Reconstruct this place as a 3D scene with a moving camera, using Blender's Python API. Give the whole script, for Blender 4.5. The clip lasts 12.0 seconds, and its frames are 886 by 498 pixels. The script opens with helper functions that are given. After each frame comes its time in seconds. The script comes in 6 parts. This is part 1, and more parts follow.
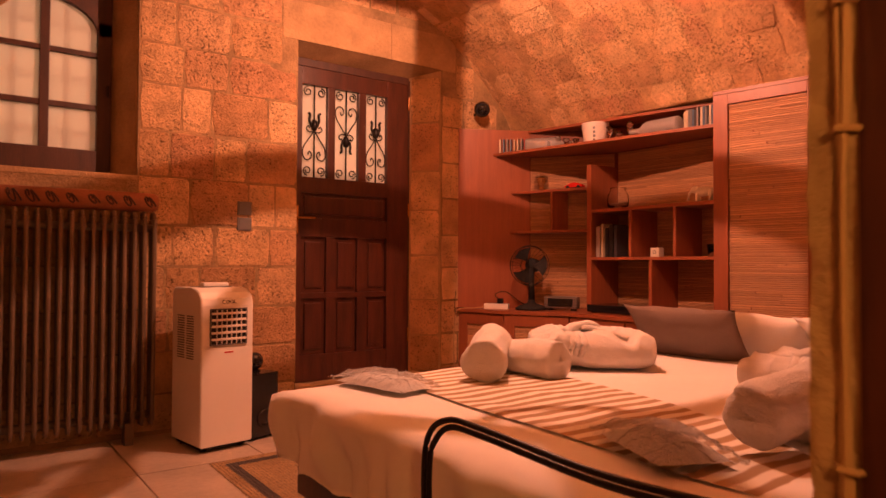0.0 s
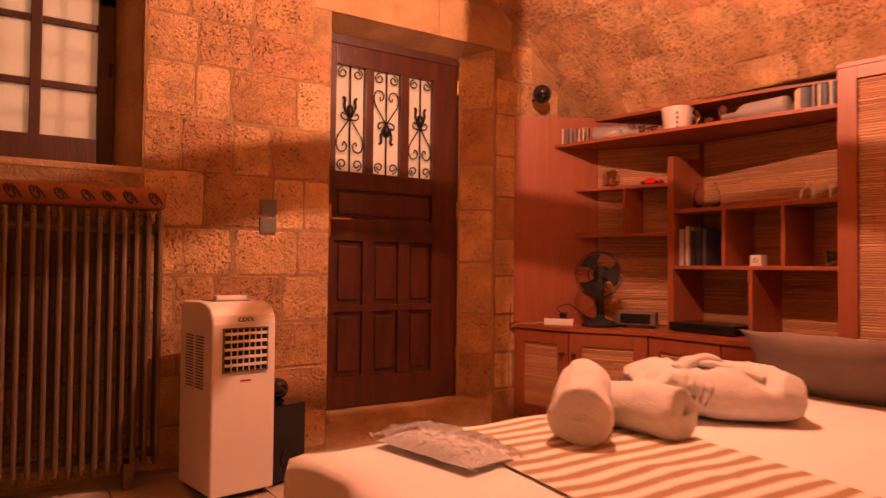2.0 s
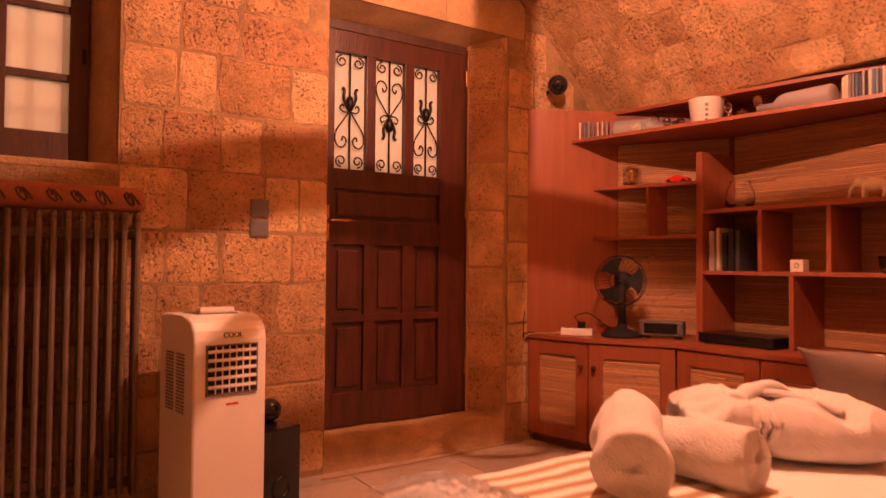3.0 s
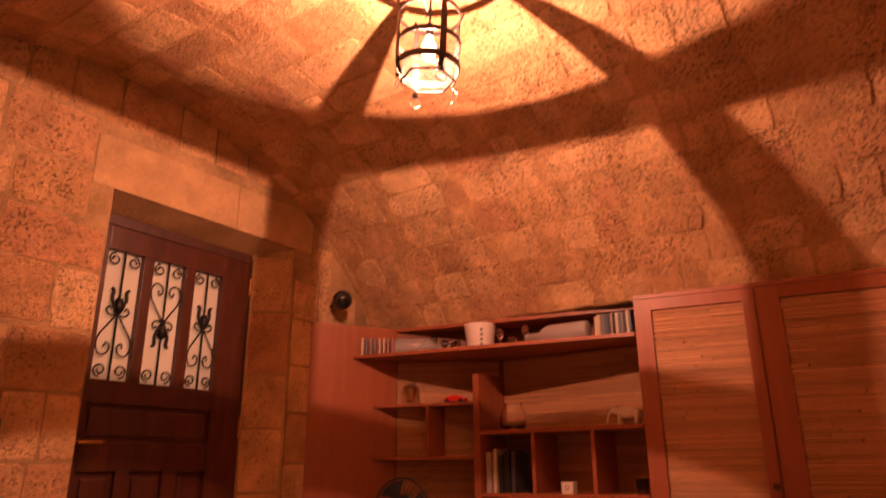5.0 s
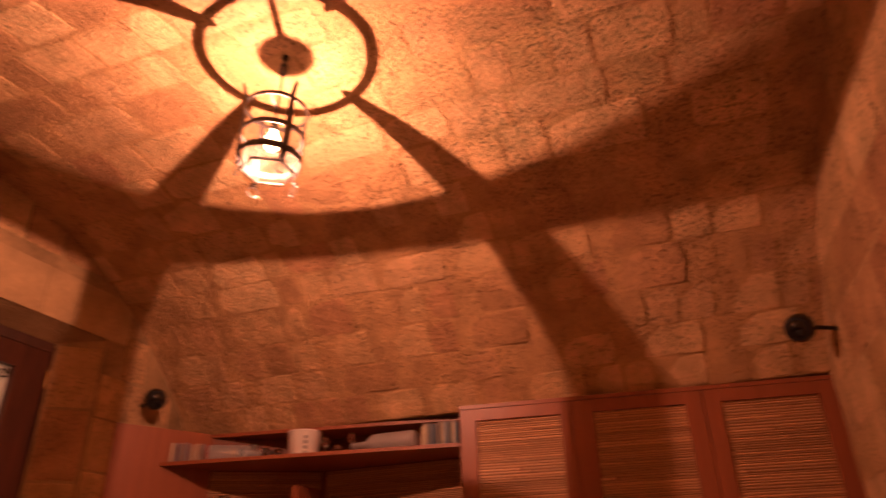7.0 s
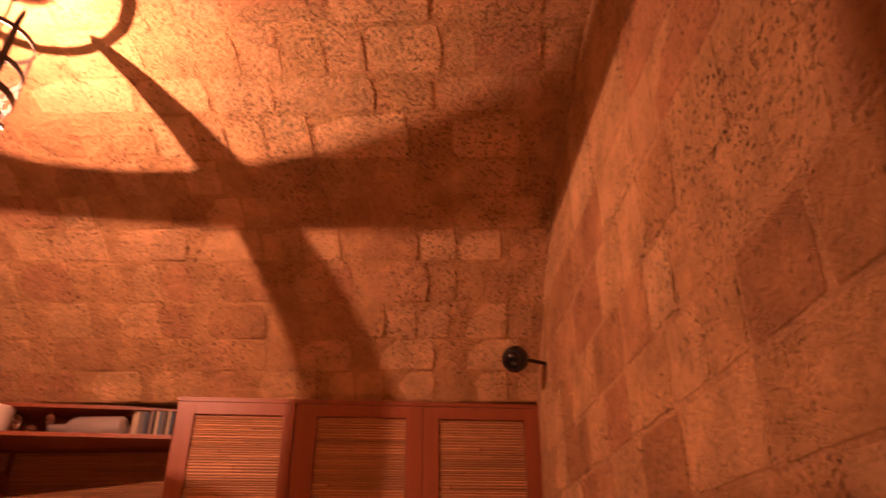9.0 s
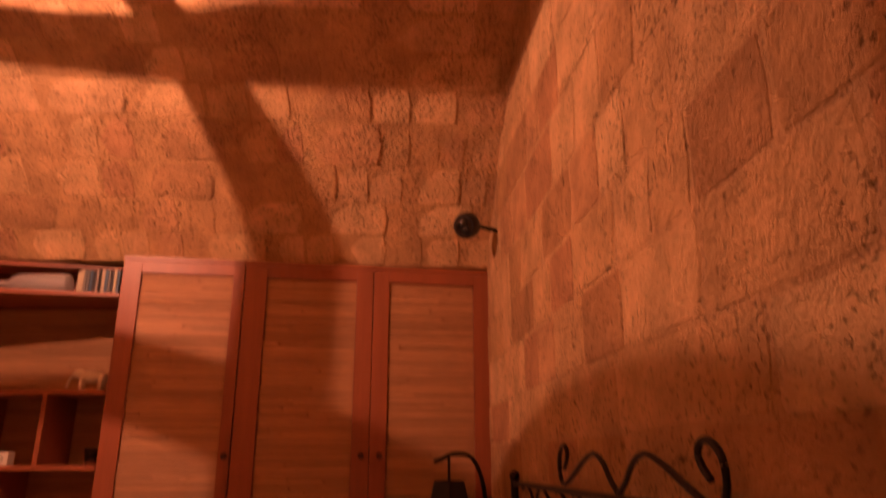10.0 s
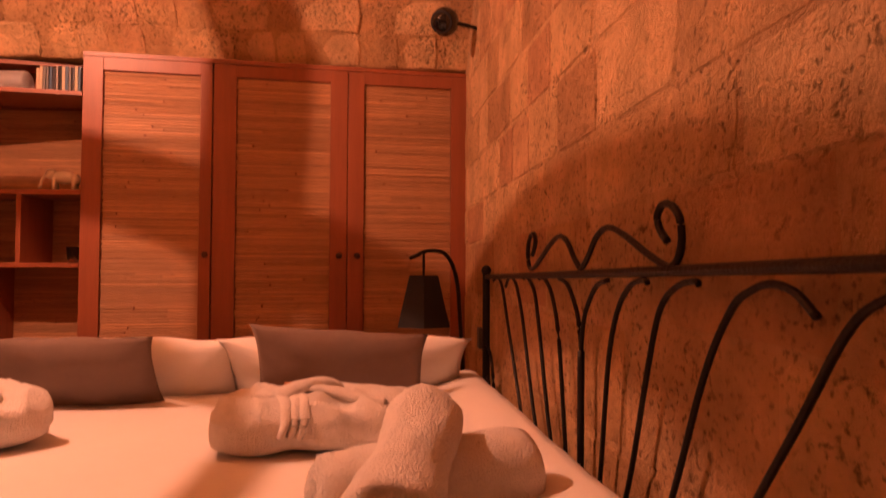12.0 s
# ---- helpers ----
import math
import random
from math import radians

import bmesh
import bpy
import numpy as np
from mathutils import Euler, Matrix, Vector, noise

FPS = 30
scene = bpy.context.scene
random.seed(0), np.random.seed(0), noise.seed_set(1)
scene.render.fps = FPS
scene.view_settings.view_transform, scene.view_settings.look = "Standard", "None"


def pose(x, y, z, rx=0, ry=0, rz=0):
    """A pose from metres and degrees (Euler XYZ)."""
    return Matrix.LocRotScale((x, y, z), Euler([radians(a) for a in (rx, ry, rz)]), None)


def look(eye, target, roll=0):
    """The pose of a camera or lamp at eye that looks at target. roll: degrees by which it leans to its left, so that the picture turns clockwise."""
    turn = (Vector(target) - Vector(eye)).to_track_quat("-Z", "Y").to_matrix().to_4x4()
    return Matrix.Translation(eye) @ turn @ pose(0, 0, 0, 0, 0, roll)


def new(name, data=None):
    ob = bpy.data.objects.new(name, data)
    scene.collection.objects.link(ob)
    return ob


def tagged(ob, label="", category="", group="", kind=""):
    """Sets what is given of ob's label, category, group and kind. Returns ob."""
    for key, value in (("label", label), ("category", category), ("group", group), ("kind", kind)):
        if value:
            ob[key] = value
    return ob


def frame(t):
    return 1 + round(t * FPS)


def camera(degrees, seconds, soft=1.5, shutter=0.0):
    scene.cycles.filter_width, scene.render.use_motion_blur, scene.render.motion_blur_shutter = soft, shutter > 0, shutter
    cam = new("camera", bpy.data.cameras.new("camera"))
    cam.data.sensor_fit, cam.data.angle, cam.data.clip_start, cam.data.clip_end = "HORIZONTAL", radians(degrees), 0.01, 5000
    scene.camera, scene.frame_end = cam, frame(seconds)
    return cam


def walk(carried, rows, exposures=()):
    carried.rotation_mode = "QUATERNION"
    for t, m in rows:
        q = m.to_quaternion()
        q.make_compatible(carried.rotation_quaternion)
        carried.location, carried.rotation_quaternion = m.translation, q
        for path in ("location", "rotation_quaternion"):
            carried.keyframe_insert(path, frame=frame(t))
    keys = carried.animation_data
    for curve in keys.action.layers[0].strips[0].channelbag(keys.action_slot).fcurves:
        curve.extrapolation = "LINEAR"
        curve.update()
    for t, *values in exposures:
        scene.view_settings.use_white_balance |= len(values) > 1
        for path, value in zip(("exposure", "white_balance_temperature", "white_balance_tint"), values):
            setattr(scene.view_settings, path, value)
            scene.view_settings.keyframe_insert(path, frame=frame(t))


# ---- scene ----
cam = camera(66.1, 12.0, shutter=0.9)
PATH = [
    (0, (0.054, -0.147, 0.905), (1.232, 1.468, 0.95), 0.3),
    (0.5, (0.168, -0.049, 0.905), (1.332, 1.576, 0.949), 0.2),
    (1, (0.252, 0.07, 0.9), (1.39, 1.714, 0.951), 0.3),
    (1.5, (0.288, 0.234, 0.922), (1.41, 1.889, 0.971), 0.4),
    (2, (0.329, 0.418, 0.939), (1.422, 2.092, 0.99), 0.6),
    (2.5, (0.404, 0.56, 0.943), (1.481, 2.245, 0.993), 0.5),
    (3, (0.469, 0.697, 0.968), (1.558, 2.373, 1.019), 0.5),
    (3.5, (0.477, 0.779, 1.04), (1.598, 2.43, 1.171), 0.7),
    (3.7, (0.471, 0.796, 1.036), (1.705, 2.351, 1.274), 0.3),
    (5.3, (0.309, 0.905, 1.072), (1.869, 1.957, 1.752), -0.7),
    (5.5, (0.319, 0.9, 1.061), (1.866, 1.933, 1.794), -0.7),
    (6, (0.305, 0.907, 1.068), (1.842, 1.875, 1.904), -0.8),
    (6.5, (0.32, 0.879, 1.063), (1.901, 1.715, 1.959), -1.4),
    (7, (0.36, 0.86, 1.011), (2.015, 1.498, 1.934), -1.6),
    (7.5, (0.397, 0.783, 1.034), (2.115, 1.26, 1.94), -1.6),
    (7.7, (0.418, 0.723, 1.034), (2.152, 1.146, 1.938), -1.1),
    (9.3, (0.44, 0.628, 1.039), (2.24, 0.646, 1.911), -0.6),
    (9.5, (0.47, 0.617, 1.024), (2.302, 0.623, 1.826), -0.3),
    (10, (0.485, 0.614, 1.005), (2.4, 0.58, 1.581), -0.0),
    (10.5, (0.499, 0.602, 0.986), (2.452, 0.545, 1.416), 0.1),
    (11, (0.511, 0.592, 0.961), (2.487, 0.529, 1.258), 0.2),
    (11.5, (0.52, 0.586, 0.936), (2.511, 0.503, 1.105), 0.2),
    (12, (0.521, 0.585, 0.919), (2.518, 0.498, 0.99), 0.2),
]
walk(cam, [(t, look(eye, target, roll)) for t, eye, target, roll in PATH],
     exposures=[(0, 0.26), (1.5, 0.30), (2.5, 0.42), (3.3, 0.45), (5.3, -0.42), (6.0, -0.74), (7.7, -0.88), (9.3, -0.30), (10.5, -0.20), (11.2, -0.04), (12, 0.22)])

# ---- light ----
LAMP = Vector((1.91, 2.07, 2.42))
WARM = (1.0, 0.395, 0.245)
BULB_POWER = 150.0
filament = bpy.data.lights.new("filament", "POINT")
filament.energy, filament.color, filament.shadow_soft_size = BULB_POWER, WARM, 0.0022
new("filament", filament).location = LAMP
world = bpy.data.worlds.new("world")
scene.world = world
world.use_nodes = True
world.node_tree.nodes["Background"].inputs["Color"].default_value = (0.02, 0.012, 0.008, 1)
world.node_tree.nodes["Background"].inputs["Strength"].default_value = 0.3


# ---- materials ----
def material(name, base, rough=0.6, metal=0.0, vary=0.25, scale=6.0, bump=0.0, bump_scale=60.0, spec=0.5,
             second=None, stretch=(1, 1, 1), per_object=0.0, sheen=0.0, coat=0.0):
    """A surface with two scales of variation and fine relief, laid out in metres."""
    m = bpy.data.materials.new(name)
    m.use_nodes = True
    nt = m.node_tree
    N, L = nt.nodes, nt.links
    b = N["Principled BSDF"]
    b.inputs["Roughness"].default_value = rough
    b.inputs["Metallic"].default_value = metal
    b.inputs["Specular IOR Level"].default_value = spec
    b.inputs["Sheen Weight"].default_value = sheen
    b.inputs["Coat Weight"].default_value = coat
    geo = N.new("ShaderNodeNewGeometry")
    mp = N.new("ShaderNodeMapping")
    mp.inputs["Scale"].default_value = stretch
    L.new(geo.outputs["Position"], mp.inputs["Vector"])
    big = N.new("ShaderNodeTexNoise")
    big.inputs["Scale"].default_value = scale
    big.inputs["Detail"].default_value = 6
    L.new(mp.outputs[0], big.inputs["Vector"])
    fine = N.new("ShaderNodeTexNoise")
    fine.inputs["Scale"].default_value = scale * 9
    fine.inputs["Detail"].default_value = 4
    L.new(mp.outputs[0], fine.inputs["Vector"])
    ad = N.new("ShaderNodeMath")
    ad.operation = "MULTIPLY_ADD"
    ad.inputs[1].default_value = 0.45
    L.new(fine.outputs["Fac"], ad.inputs[0])
    L.new(big.outputs["Fac"], ad.inputs[2])
    ramp = N.new("ShaderNodeValToRGB")
    dark = second or tuple(c * (1 - vary) for c in base)
    ramp.color_ramp.elements[0].position, ramp.color_ramp.elements[1].position = 0.5, 0.95
    ramp.color_ramp.elements[0].color = (*dark, 1)
    ramp.color_ramp.elements[1].color = (*base, 1)
    L.new(ad.outputs[0], ramp.inputs[0])
    colour = ramp.outputs[0]
    if per_object:
        info = N.new("ShaderNodeObjectInfo")
        hsv = N.new("ShaderNodeHueSaturation")
        mr = N.new("ShaderNodeMapRange")
        mr.inputs["To Min"].default_value = 1 - per_object
        mr.inputs["To Max"].default_value = 1 + per_object
        L.new(info.outputs["Random"], mr.inputs["Value"])
        L.new(mr.outputs[0], hsv.inputs["Value"])
        L.new(colour, hsv.inputs["Color"])
        colour = hsv.outputs[0]
    L.new(colour, b.inputs["Base Color"])
    if bump:
        bn = N.new("ShaderNodeTexNoise")
        bn.inputs["Scale"].default_value = bump_scale
        bn.inputs["Detail"].default_value = 8
        L.new(mp.outputs[0], bn.inputs["Vector"])
        bp = N.new("ShaderNodeBump")
        bp.inputs["Strength"].default_value = bump
        bp.inputs["Distance"].default_value = 0.01
        L.new(bn.outputs["Fac"], bp.inputs["Height"])
        L.new(bp.outputs[0], b.inputs["Normal"])
    return m


def stone_material(name, island=False, gain=1.0):
    """Porous sandstone: tint by block, mottling, pits and tooled grain."""
    m = bpy.data.materials.new(name)
    m.use_nodes = True
    nt = m.node_tree
    N, L = nt.nodes, nt.links
    b = N["Principled BSDF"]
    b.inputs["Roughness"].default_value = 0.92
    b.inputs["Specular IOR Level"].default_value = 0.2
    geo = N.new("ShaderNodeNewGeometry")
    info = N.new("ShaderNodeObjectInfo")
    tint = N.new("ShaderNodeValToRGB")
    cr = tint.color_ramp
    mottle = (0.72 * gain, 1.20 * gain)
    cr.interpolation = "CONSTANT"
    stops = [(0.0, (0.44, 0.280, 0.140)), (0.24, (0.375, 0.226, 0.108)), (0.42, (0.475, 0.31, 0.160)), (0.60, (0.33, 0.192, 0.094)),
             (0.68, (0.42, 0.265, 0.138)), (0.80, (0.40, 0.235, 0.120)), (0.90, (0.36, 0.198, 0.102)), (0.96, (0.50, 0.34, 0.18))]
    cr.elements[0].position, cr.elements[0].color = 0.0, (*stops[0][1], 1)
    cr.elements[1].position, cr.elements[1].color = stops[1][0], (*stops[1][1], 1)
    for p, c in stops[2:]:
        e = cr.elements.new(p)
        e.color = (*c, 1)
    L.new(geo.outputs["Random Per Island"] if island else info.outputs["Random"], tint.inputs[0])
    big = N.new("ShaderNodeTexNoise")
    big.inputs["Scale"].default_value, big.inputs["Detail"].default_value = 7.0, 7
    big.inputs["Roughness"].default_value = 0.65
    L.new(geo.outputs["Position"], big.inputs["Vector"])
    mr = N.new("ShaderNodeMapRange")
    mr.inputs["From Min"].default_value, mr.inputs["From Max"].default_value = 0.3, 0.7
    mr.inputs["To Min"].default_value, mr.inputs["To Max"].default_value = mottle
    L.new(big.outputs["Fac"], mr.inputs["Value"])
    mul = N.new("ShaderNodeMix")
    mul.data_type, mul.blend_type = "RGBA", "MULTIPLY"
    mul.inputs["Factor"].default_value = 1.0
    L.new(tint.outputs[0], mul.inputs["A"])
    L.new(mr.outputs[0], mul.inputs["B"])
    grain = N.new("ShaderNodeTexNoise")
    grain.inputs["Scale"].default_value, grain.inputs["Detail"].default_value = 55.0, 8
    grain.inputs["Roughness"].default_value = 0.75
    L.new(geo.outputs["Position"], grain.inputs["Vector"])
    pits = N.new("ShaderNodeTexNoise")
    pits.inputs["Scale"].default_value, pits.inputs["Detail"].default_value = 78.0, 4
    pits.inputs["Roughness"].default_value = 0.55
    L.new(geo.outputs["Position"], pits.inputs["Vector"])
    pr = N.new("ShaderNodeMapRange")
    pr.inputs["From Min"].default_value, pr.inputs["From Max"].default_value = 0.33, 0.47
    L.new(pits.outputs["Fac"], pr.inputs["Value"])
    patch = N.new("ShaderNodeTexNoise")
    patch.inputs["Scale"].default_value = 4.0
    L.new(geo.outputs["Position"], patch.inputs["Vector"])
    pm = N.new("ShaderNodeMapRange")
    pm.inputs["From Min"].default_value, pm.inputs["From Max"].default_value = 0.36, 0.60
    pm.inputs["To Min"].default_value = 0.30
    L.new(patch.outputs["Fac"], pm.inputs["Value"])
    mixp = N.new("ShaderNodeMix")
    L.new(pm.outputs[0], mixp.inputs["Factor"])
    mixp.inputs["A"].default_value = 1.0
    L.new(pr.outputs[0], mixp.inputs["B"])
    hsum = N.new("ShaderNodeMath")
    hsum.operation = "MULTIPLY_ADD"
    hsum.inputs[1].default_value = 0.55
    L.new(mixp.outputs[0], hsum.inputs[0])
    L.new(grain.outputs["Fac"], hsum.inputs[2])
    worn = N.new("ShaderNodeTexNoise")
    worn.inputs["Scale"].default_value, worn.inputs["Detail"].default_value = 19.0, 5
    worn.inputs["Roughness"].default_value = 0.6
    L.new(geo.outputs["Position"], worn.inputs["Vector"])
    relief = N.new("ShaderNodeMath")
    relief.operation = "MULTIPLY_ADD"
    relief.inputs[1].default_value = 1.3
    L.new(worn.outputs["Fac"], relief.inputs[0])
    L.new(hsum.outputs[0], relief.inputs[2])
    dk = N.new("ShaderNodeMix")
    dk.data_type, dk.blend_type = "RGBA", "MULTIPLY"
    dk.inputs["Factor"].default_value = 0.74
    L.new(mul.outputs["Result"], dk.inputs["A"])
    gm = N.new("ShaderNodeMapRange")
    gm.inputs["From Min"].default_value, gm.inputs["From Max"].default_value = 0.35, 1.0
    gm.inputs["To Min"].default_value, gm.inputs["To Max"].default_value = 0.0, 1.2
    L.new(hsum.outputs[0], gm.inputs["Value"])
    L.new(gm.outputs[0], dk.inputs["B"])
    L.new(dk.outputs["Result"], b.inputs["Base Color"])
    bp = N.new("ShaderNodeBump")
    bp.inputs["Strength"].default_value, bp.inputs["Distance"].default_value = 1.0, 0.017
    L.new(relief.outputs[0], bp.inputs["Height"])
    L.new(bp.outputs[0], b.inputs["Normal"])
    return m


def glow_material(name, colour, strength):
    m = bpy.data.materials.new(name)
    m.use_nodes = True
    N, L = m.node_tree.nodes, m.node_tree.links
    e = N.new("ShaderNodeEmission")
    e.inputs[0].default_value, e.inputs[1].default_value = (*colour, 1), strength
    L.new(e.outputs[0], N["Material Output"].inputs[0])
    return m


def glass_material(name, colour=(1, 1, 1), rough=0.02):
    m = bpy.data.materials.new(name)
    m.use_nodes = True
    b = m.node_tree.nodes["Principled BSDF"]
    b.inputs["Base Color"].default_value = (*colour, 1)
    b.inputs["Roughness"].default_value = rough
    b.inputs["Transmission Weight"].default_value = 1.0
    b.inputs["IOR"].default_value = 1.45
    return m


def film_material(name, colour=(0.95, 0.95, 0.95)):
    """Thin clear plastic: mostly see-through, with crisp highlights."""
    m = bpy.data.materials.new(name)
    m.use_nodes = True
    N, L = m.node_tree.nodes, m.node_tree.links
    t = N.new("ShaderNodeBsdfTransparent")
    t.inputs[0].default_value = (*colour, 1)
    g = N.new("ShaderNodeBsdfGlossy")
    g.inputs["Roughness"].default_value = 0.08
    mix = N.new("ShaderNodeMixShader")
    fr = N.new("ShaderNodeFresnel")
    fr.inputs[0].default_value = 1.42
    noise_n = N.new("ShaderNodeTexNoise")
    noise_n.inputs["Scale"].default_value = 45
    bp = N.new("ShaderNodeBump")
    bp.inputs["Strength"].default_value, bp.inputs["Distance"].default_value = 0.8, 0.01
    L.new(noise_n.outputs["Fac"], bp.inputs["Height"])
    L.new(bp.outputs[0], g.inputs["Normal"])
    L.new(bp.outputs[0], fr.inputs["Normal"])
    L.new(fr.outputs[0], mix.inputs[0])
    L.new(t.outputs[0], mix.inputs[1])
    L.new(g.outputs[0], mix.inputs[2])
    L.new(mix.outputs[0], N["Material Output"].inputs[0])
    return m


def frosted_material(name):
    """Milky pane: scatters what falls on it from both sides."""
    m = bpy.data.materials.new(name)
    m.use_nodes = True
    N, L = m.node_tree.nodes, m.node_tree.links
    d = N.new("ShaderNodeBsdfDiffuse")
    d.inputs[0].default_value = (0.80, 0.76, 0.70, 1)
    t = N.new("ShaderNodeBsdfTranslucent")
    t.inputs[0].default_value = (0.85, 0.82, 0.78, 1)
    mix = N.new("ShaderNodeMixShader")
    mix.inputs[0].default_value = 0.55
    L.new(d.outputs[0], mix.inputs[1])
    L.new(t.outputs[0], mix.inputs[2])
    L.new(mix.outputs[0], N["Material Output"].inputs[0])
    return m


def runner_material(name):
    """Woven cloth with tan stripes along its short side."""
    m = bpy.data.materials.new(name)
    m.use_nodes = True
    N, L = m.node_tree.nodes, m.node_tree.links
    b = N["Principled BSDF"]
    b.inputs["Roughness"].default_value = 0.9
    geo = N.new("ShaderNodeNewGeometry")
    sep = N.new("ShaderNodeSeparateXYZ")
    L.new(geo.outputs["Position"], sep.inputs[0])
    nz = N.new("ShaderNodeTexNoise")
    nz.inputs["Scale"].default_value = 5
    L.new(geo.outputs["Position"], nz.inputs["Vector"])
    wob = N.new("ShaderNodeMath")
    wob.operation = "MULTIPLY_ADD"
    wob.inputs[1].default_value = 0.03
    L.new(nz.outputs["Fac"], wob.inputs[0])
    L.new(sep.outputs["Y"], wob.inputs[2])
    mo = N.new("ShaderNodeMath")
    mo.operation = "PINGPONG"
    mo.inputs[1].default_value = 0.03
    L.new(wob.outputs[0], mo.inputs[0])
    st = N.new("ShaderNodeMapRange")
    st.inputs["From Min"].default_value, st.inputs["From Max"].default_value = 0.012, 0.018
    L.new(mo.outputs[0], st.inputs["Value"])
    mix = N.new("ShaderNodeMix")
    mix.data_type = "RGBA"
    mix.inputs["A"].default_value = (0.78, 0.73, 0.64, 1)
    mix.inputs["B"].default_value = (0.36, 0.24, 0.13, 1)
    L.new(st.outputs[0], mix.inputs["Factor"])
    L.new(mix.outputs["Result"], b.inputs["Base Color"])
    wv = N.new("ShaderNodeTexNoise")
    wv.inputs["Scale"].default_value = 300
    L.new(geo.outputs["Position"], wv.inputs["Vector"])
    bp = N.new("ShaderNodeBump")
    bp.inputs["Strength"].default_value, bp.inputs["Distance"].default_value = 0.4, 0.003
    L.new(wv.outputs["Fac"], bp.inputs["Height"])
    L.new(bp.outputs[0], b.inputs["Normal"])
    return m


STONE = stone_material("sandstone", False, 1.40)
VAULT_STONE = stone_material("vault sandstone", True, 1.48)
MORTAR = material("lime mortar", (0.43, 0.28, 0.14), 0.95, vary=0.5, scale=5, bump=0.7, bump_scale=80, spec=0.2)
SMOOTH_STONE = material("dressed sandstone", (0.50, 0.330, 0.168), 0.9, vary=0.35, scale=6, bump=0.7, bump_scale=70, spec=0.2)
FLOOR_STONE = material("worn stone floor", (0.50, 0.42, 0.33), 0.5, vary=0.3, scale=4, bump=0.12, bump_scale=40, per_object=0.08)
DOOR_WOOD = material("dark stained pine", (0.078, 0.021, 0.010), 0.36, vary=0.55, scale=9, bump=0.15, bump_scale=40, stretch=(3, 3, 0.35))
FRAME_WOOD = material("dark brown wood", (0.075, 0.026, 0.013), 0.5, vary=0.5, scale=9, bump=0.15, stretch=(3, 3, 0.4))
CHERRY = material("cherry veneer", (0.30, 0.088, 0.036), 0.42, vary=0.22, scale=8, bump=0.03, bump_scale=60, stretch=(4, 4, 0.3))
# same veneer with the shade of recesses put into its colour
CHERRY_SHADED = material("shaded cherry veneer", (0.19, 0.055, 0.023), 0.6, vary=0.22, scale=8, stretch=(4, 0.4, 4))
REED = material("split reed", (0.62, 0.34, 0.165), 0.42, vary=0.32, scale=14, bump=0.3, bump_scale=90, stretch=(6, 0.6, 25))
SHEET = material("white cotton", (0.80, 0.77, 0.73), 0.85, vary=0.05, scale=3, bump=0.05, bump_scale=300, sheen=0.1)
TERRY = material("white terry cloth", (0.80, 0.76, 0.71), 0.95, vary=0.10, scale=40, bump=0.75, bump_scale=230, sheen=0.3)
GREY_CLOTH = material("grey brown cotton", (0.20, 0.14, 0.11), 0.9, vary=0.12, scale=8, bump=0.3, bump_scale=350)
RUNNER = runner_material("striped runner cloth")
IRON = material("black iron", (0.018, 0.015, 0.014), 0.42, metal=0.6, vary=0.4, scale=25, bump=0.2, bump_scale=120)
RAW_IRON = material("forged iron", (0.06, 0.05, 0.045), 0.45, metal=0.9, vary=0.4, scale=25, bump=0.3, bump_scale=120)
WHITE_PLASTIC = material("white plastic", (0.78, 0.74, 0.68), 0.28, vary=0.04, scale=4)
GREY_PLASTIC = material("grey plastic", (0.13, 0.125, 0.12), 0.45, vary=0.1, scale=5)
BLACK_PLASTIC = material("black plastic", (0.012, 0.012, 0.013), 0.22, vary=0.3, scale=6)
BLACK_MATT = material("matt black", (0.010, 0.009, 0.009), 0.8, vary=0.3, scale=6)
BLACK_GLOSS = material("black gloss", (0.006, 0.006, 0.007), 0.08, vary=0.2, scale=5, coat=0.5)
BRASS = material("brass", (0.70, 0.40, 0.14), 0.25, metal=1.0, vary=0.2, scale=20)
STEEL = material("brushed steel", (0.45, 0.42, 0.40), 0.35, metal=0.9, vary=0.1, scale=20)
RADIATOR = material("cream enamel", (0.165, 0.115, 0.073), 0.45, vary=0.25, scale=10)
CLAY = material("terracotta", (0.36, 0.135, 0.06), 0.75, vary=0.3, scale=14, bump=0.3)
RED_PAINT = material("red paint", (0.55, 0.02, 0.015), 0.25, vary=0.1)
IVORY = material("ivory ceramic", (0.75, 0.66, 0.52), 0.4, vary=0.12, scale=20)
PORCELAIN = material("white ice bucket plastic", (0.80, 0.74, 0.66), 0.35, vary=0.04)
GLASS = glass_material("clear glass")
FROST_BOTTLE = glass_material("frosted bottle glass", (0.80, 0.80, 0.80), 0.5)
FROST_BOTTLE.node_tree.nodes["Principled BSDF"].inputs["Transmission Weight"].default_value = 0.78
FROSTED = frosted_material("frosted pane")
FILM = film_material("clear plastic film")
PEBBLE = material("pebble mosaic", (0.42, 0.29, 0.15), 0.7, vary=0.5, scale=40, bump=0.6, bump_scale=90, per_object=0.25)
DARK_PEBBLE = material("dark pebble", (0.06, 0.05, 0.045), 0.6, vary=0.4, scale=40, bump=0.6, bump_scale=90)
CABLE = material("painted cable", (0.50, 0.30, 0.13), 0.6, vary=0.15)
LEATHER = material("orange packet", (0.55, 0.17, 0.04), 0.4, vary=0.4, scale=30)
PAPER = material("pale paper", (0.66, 0.60, 0.50), 0.8, vary=0.1)
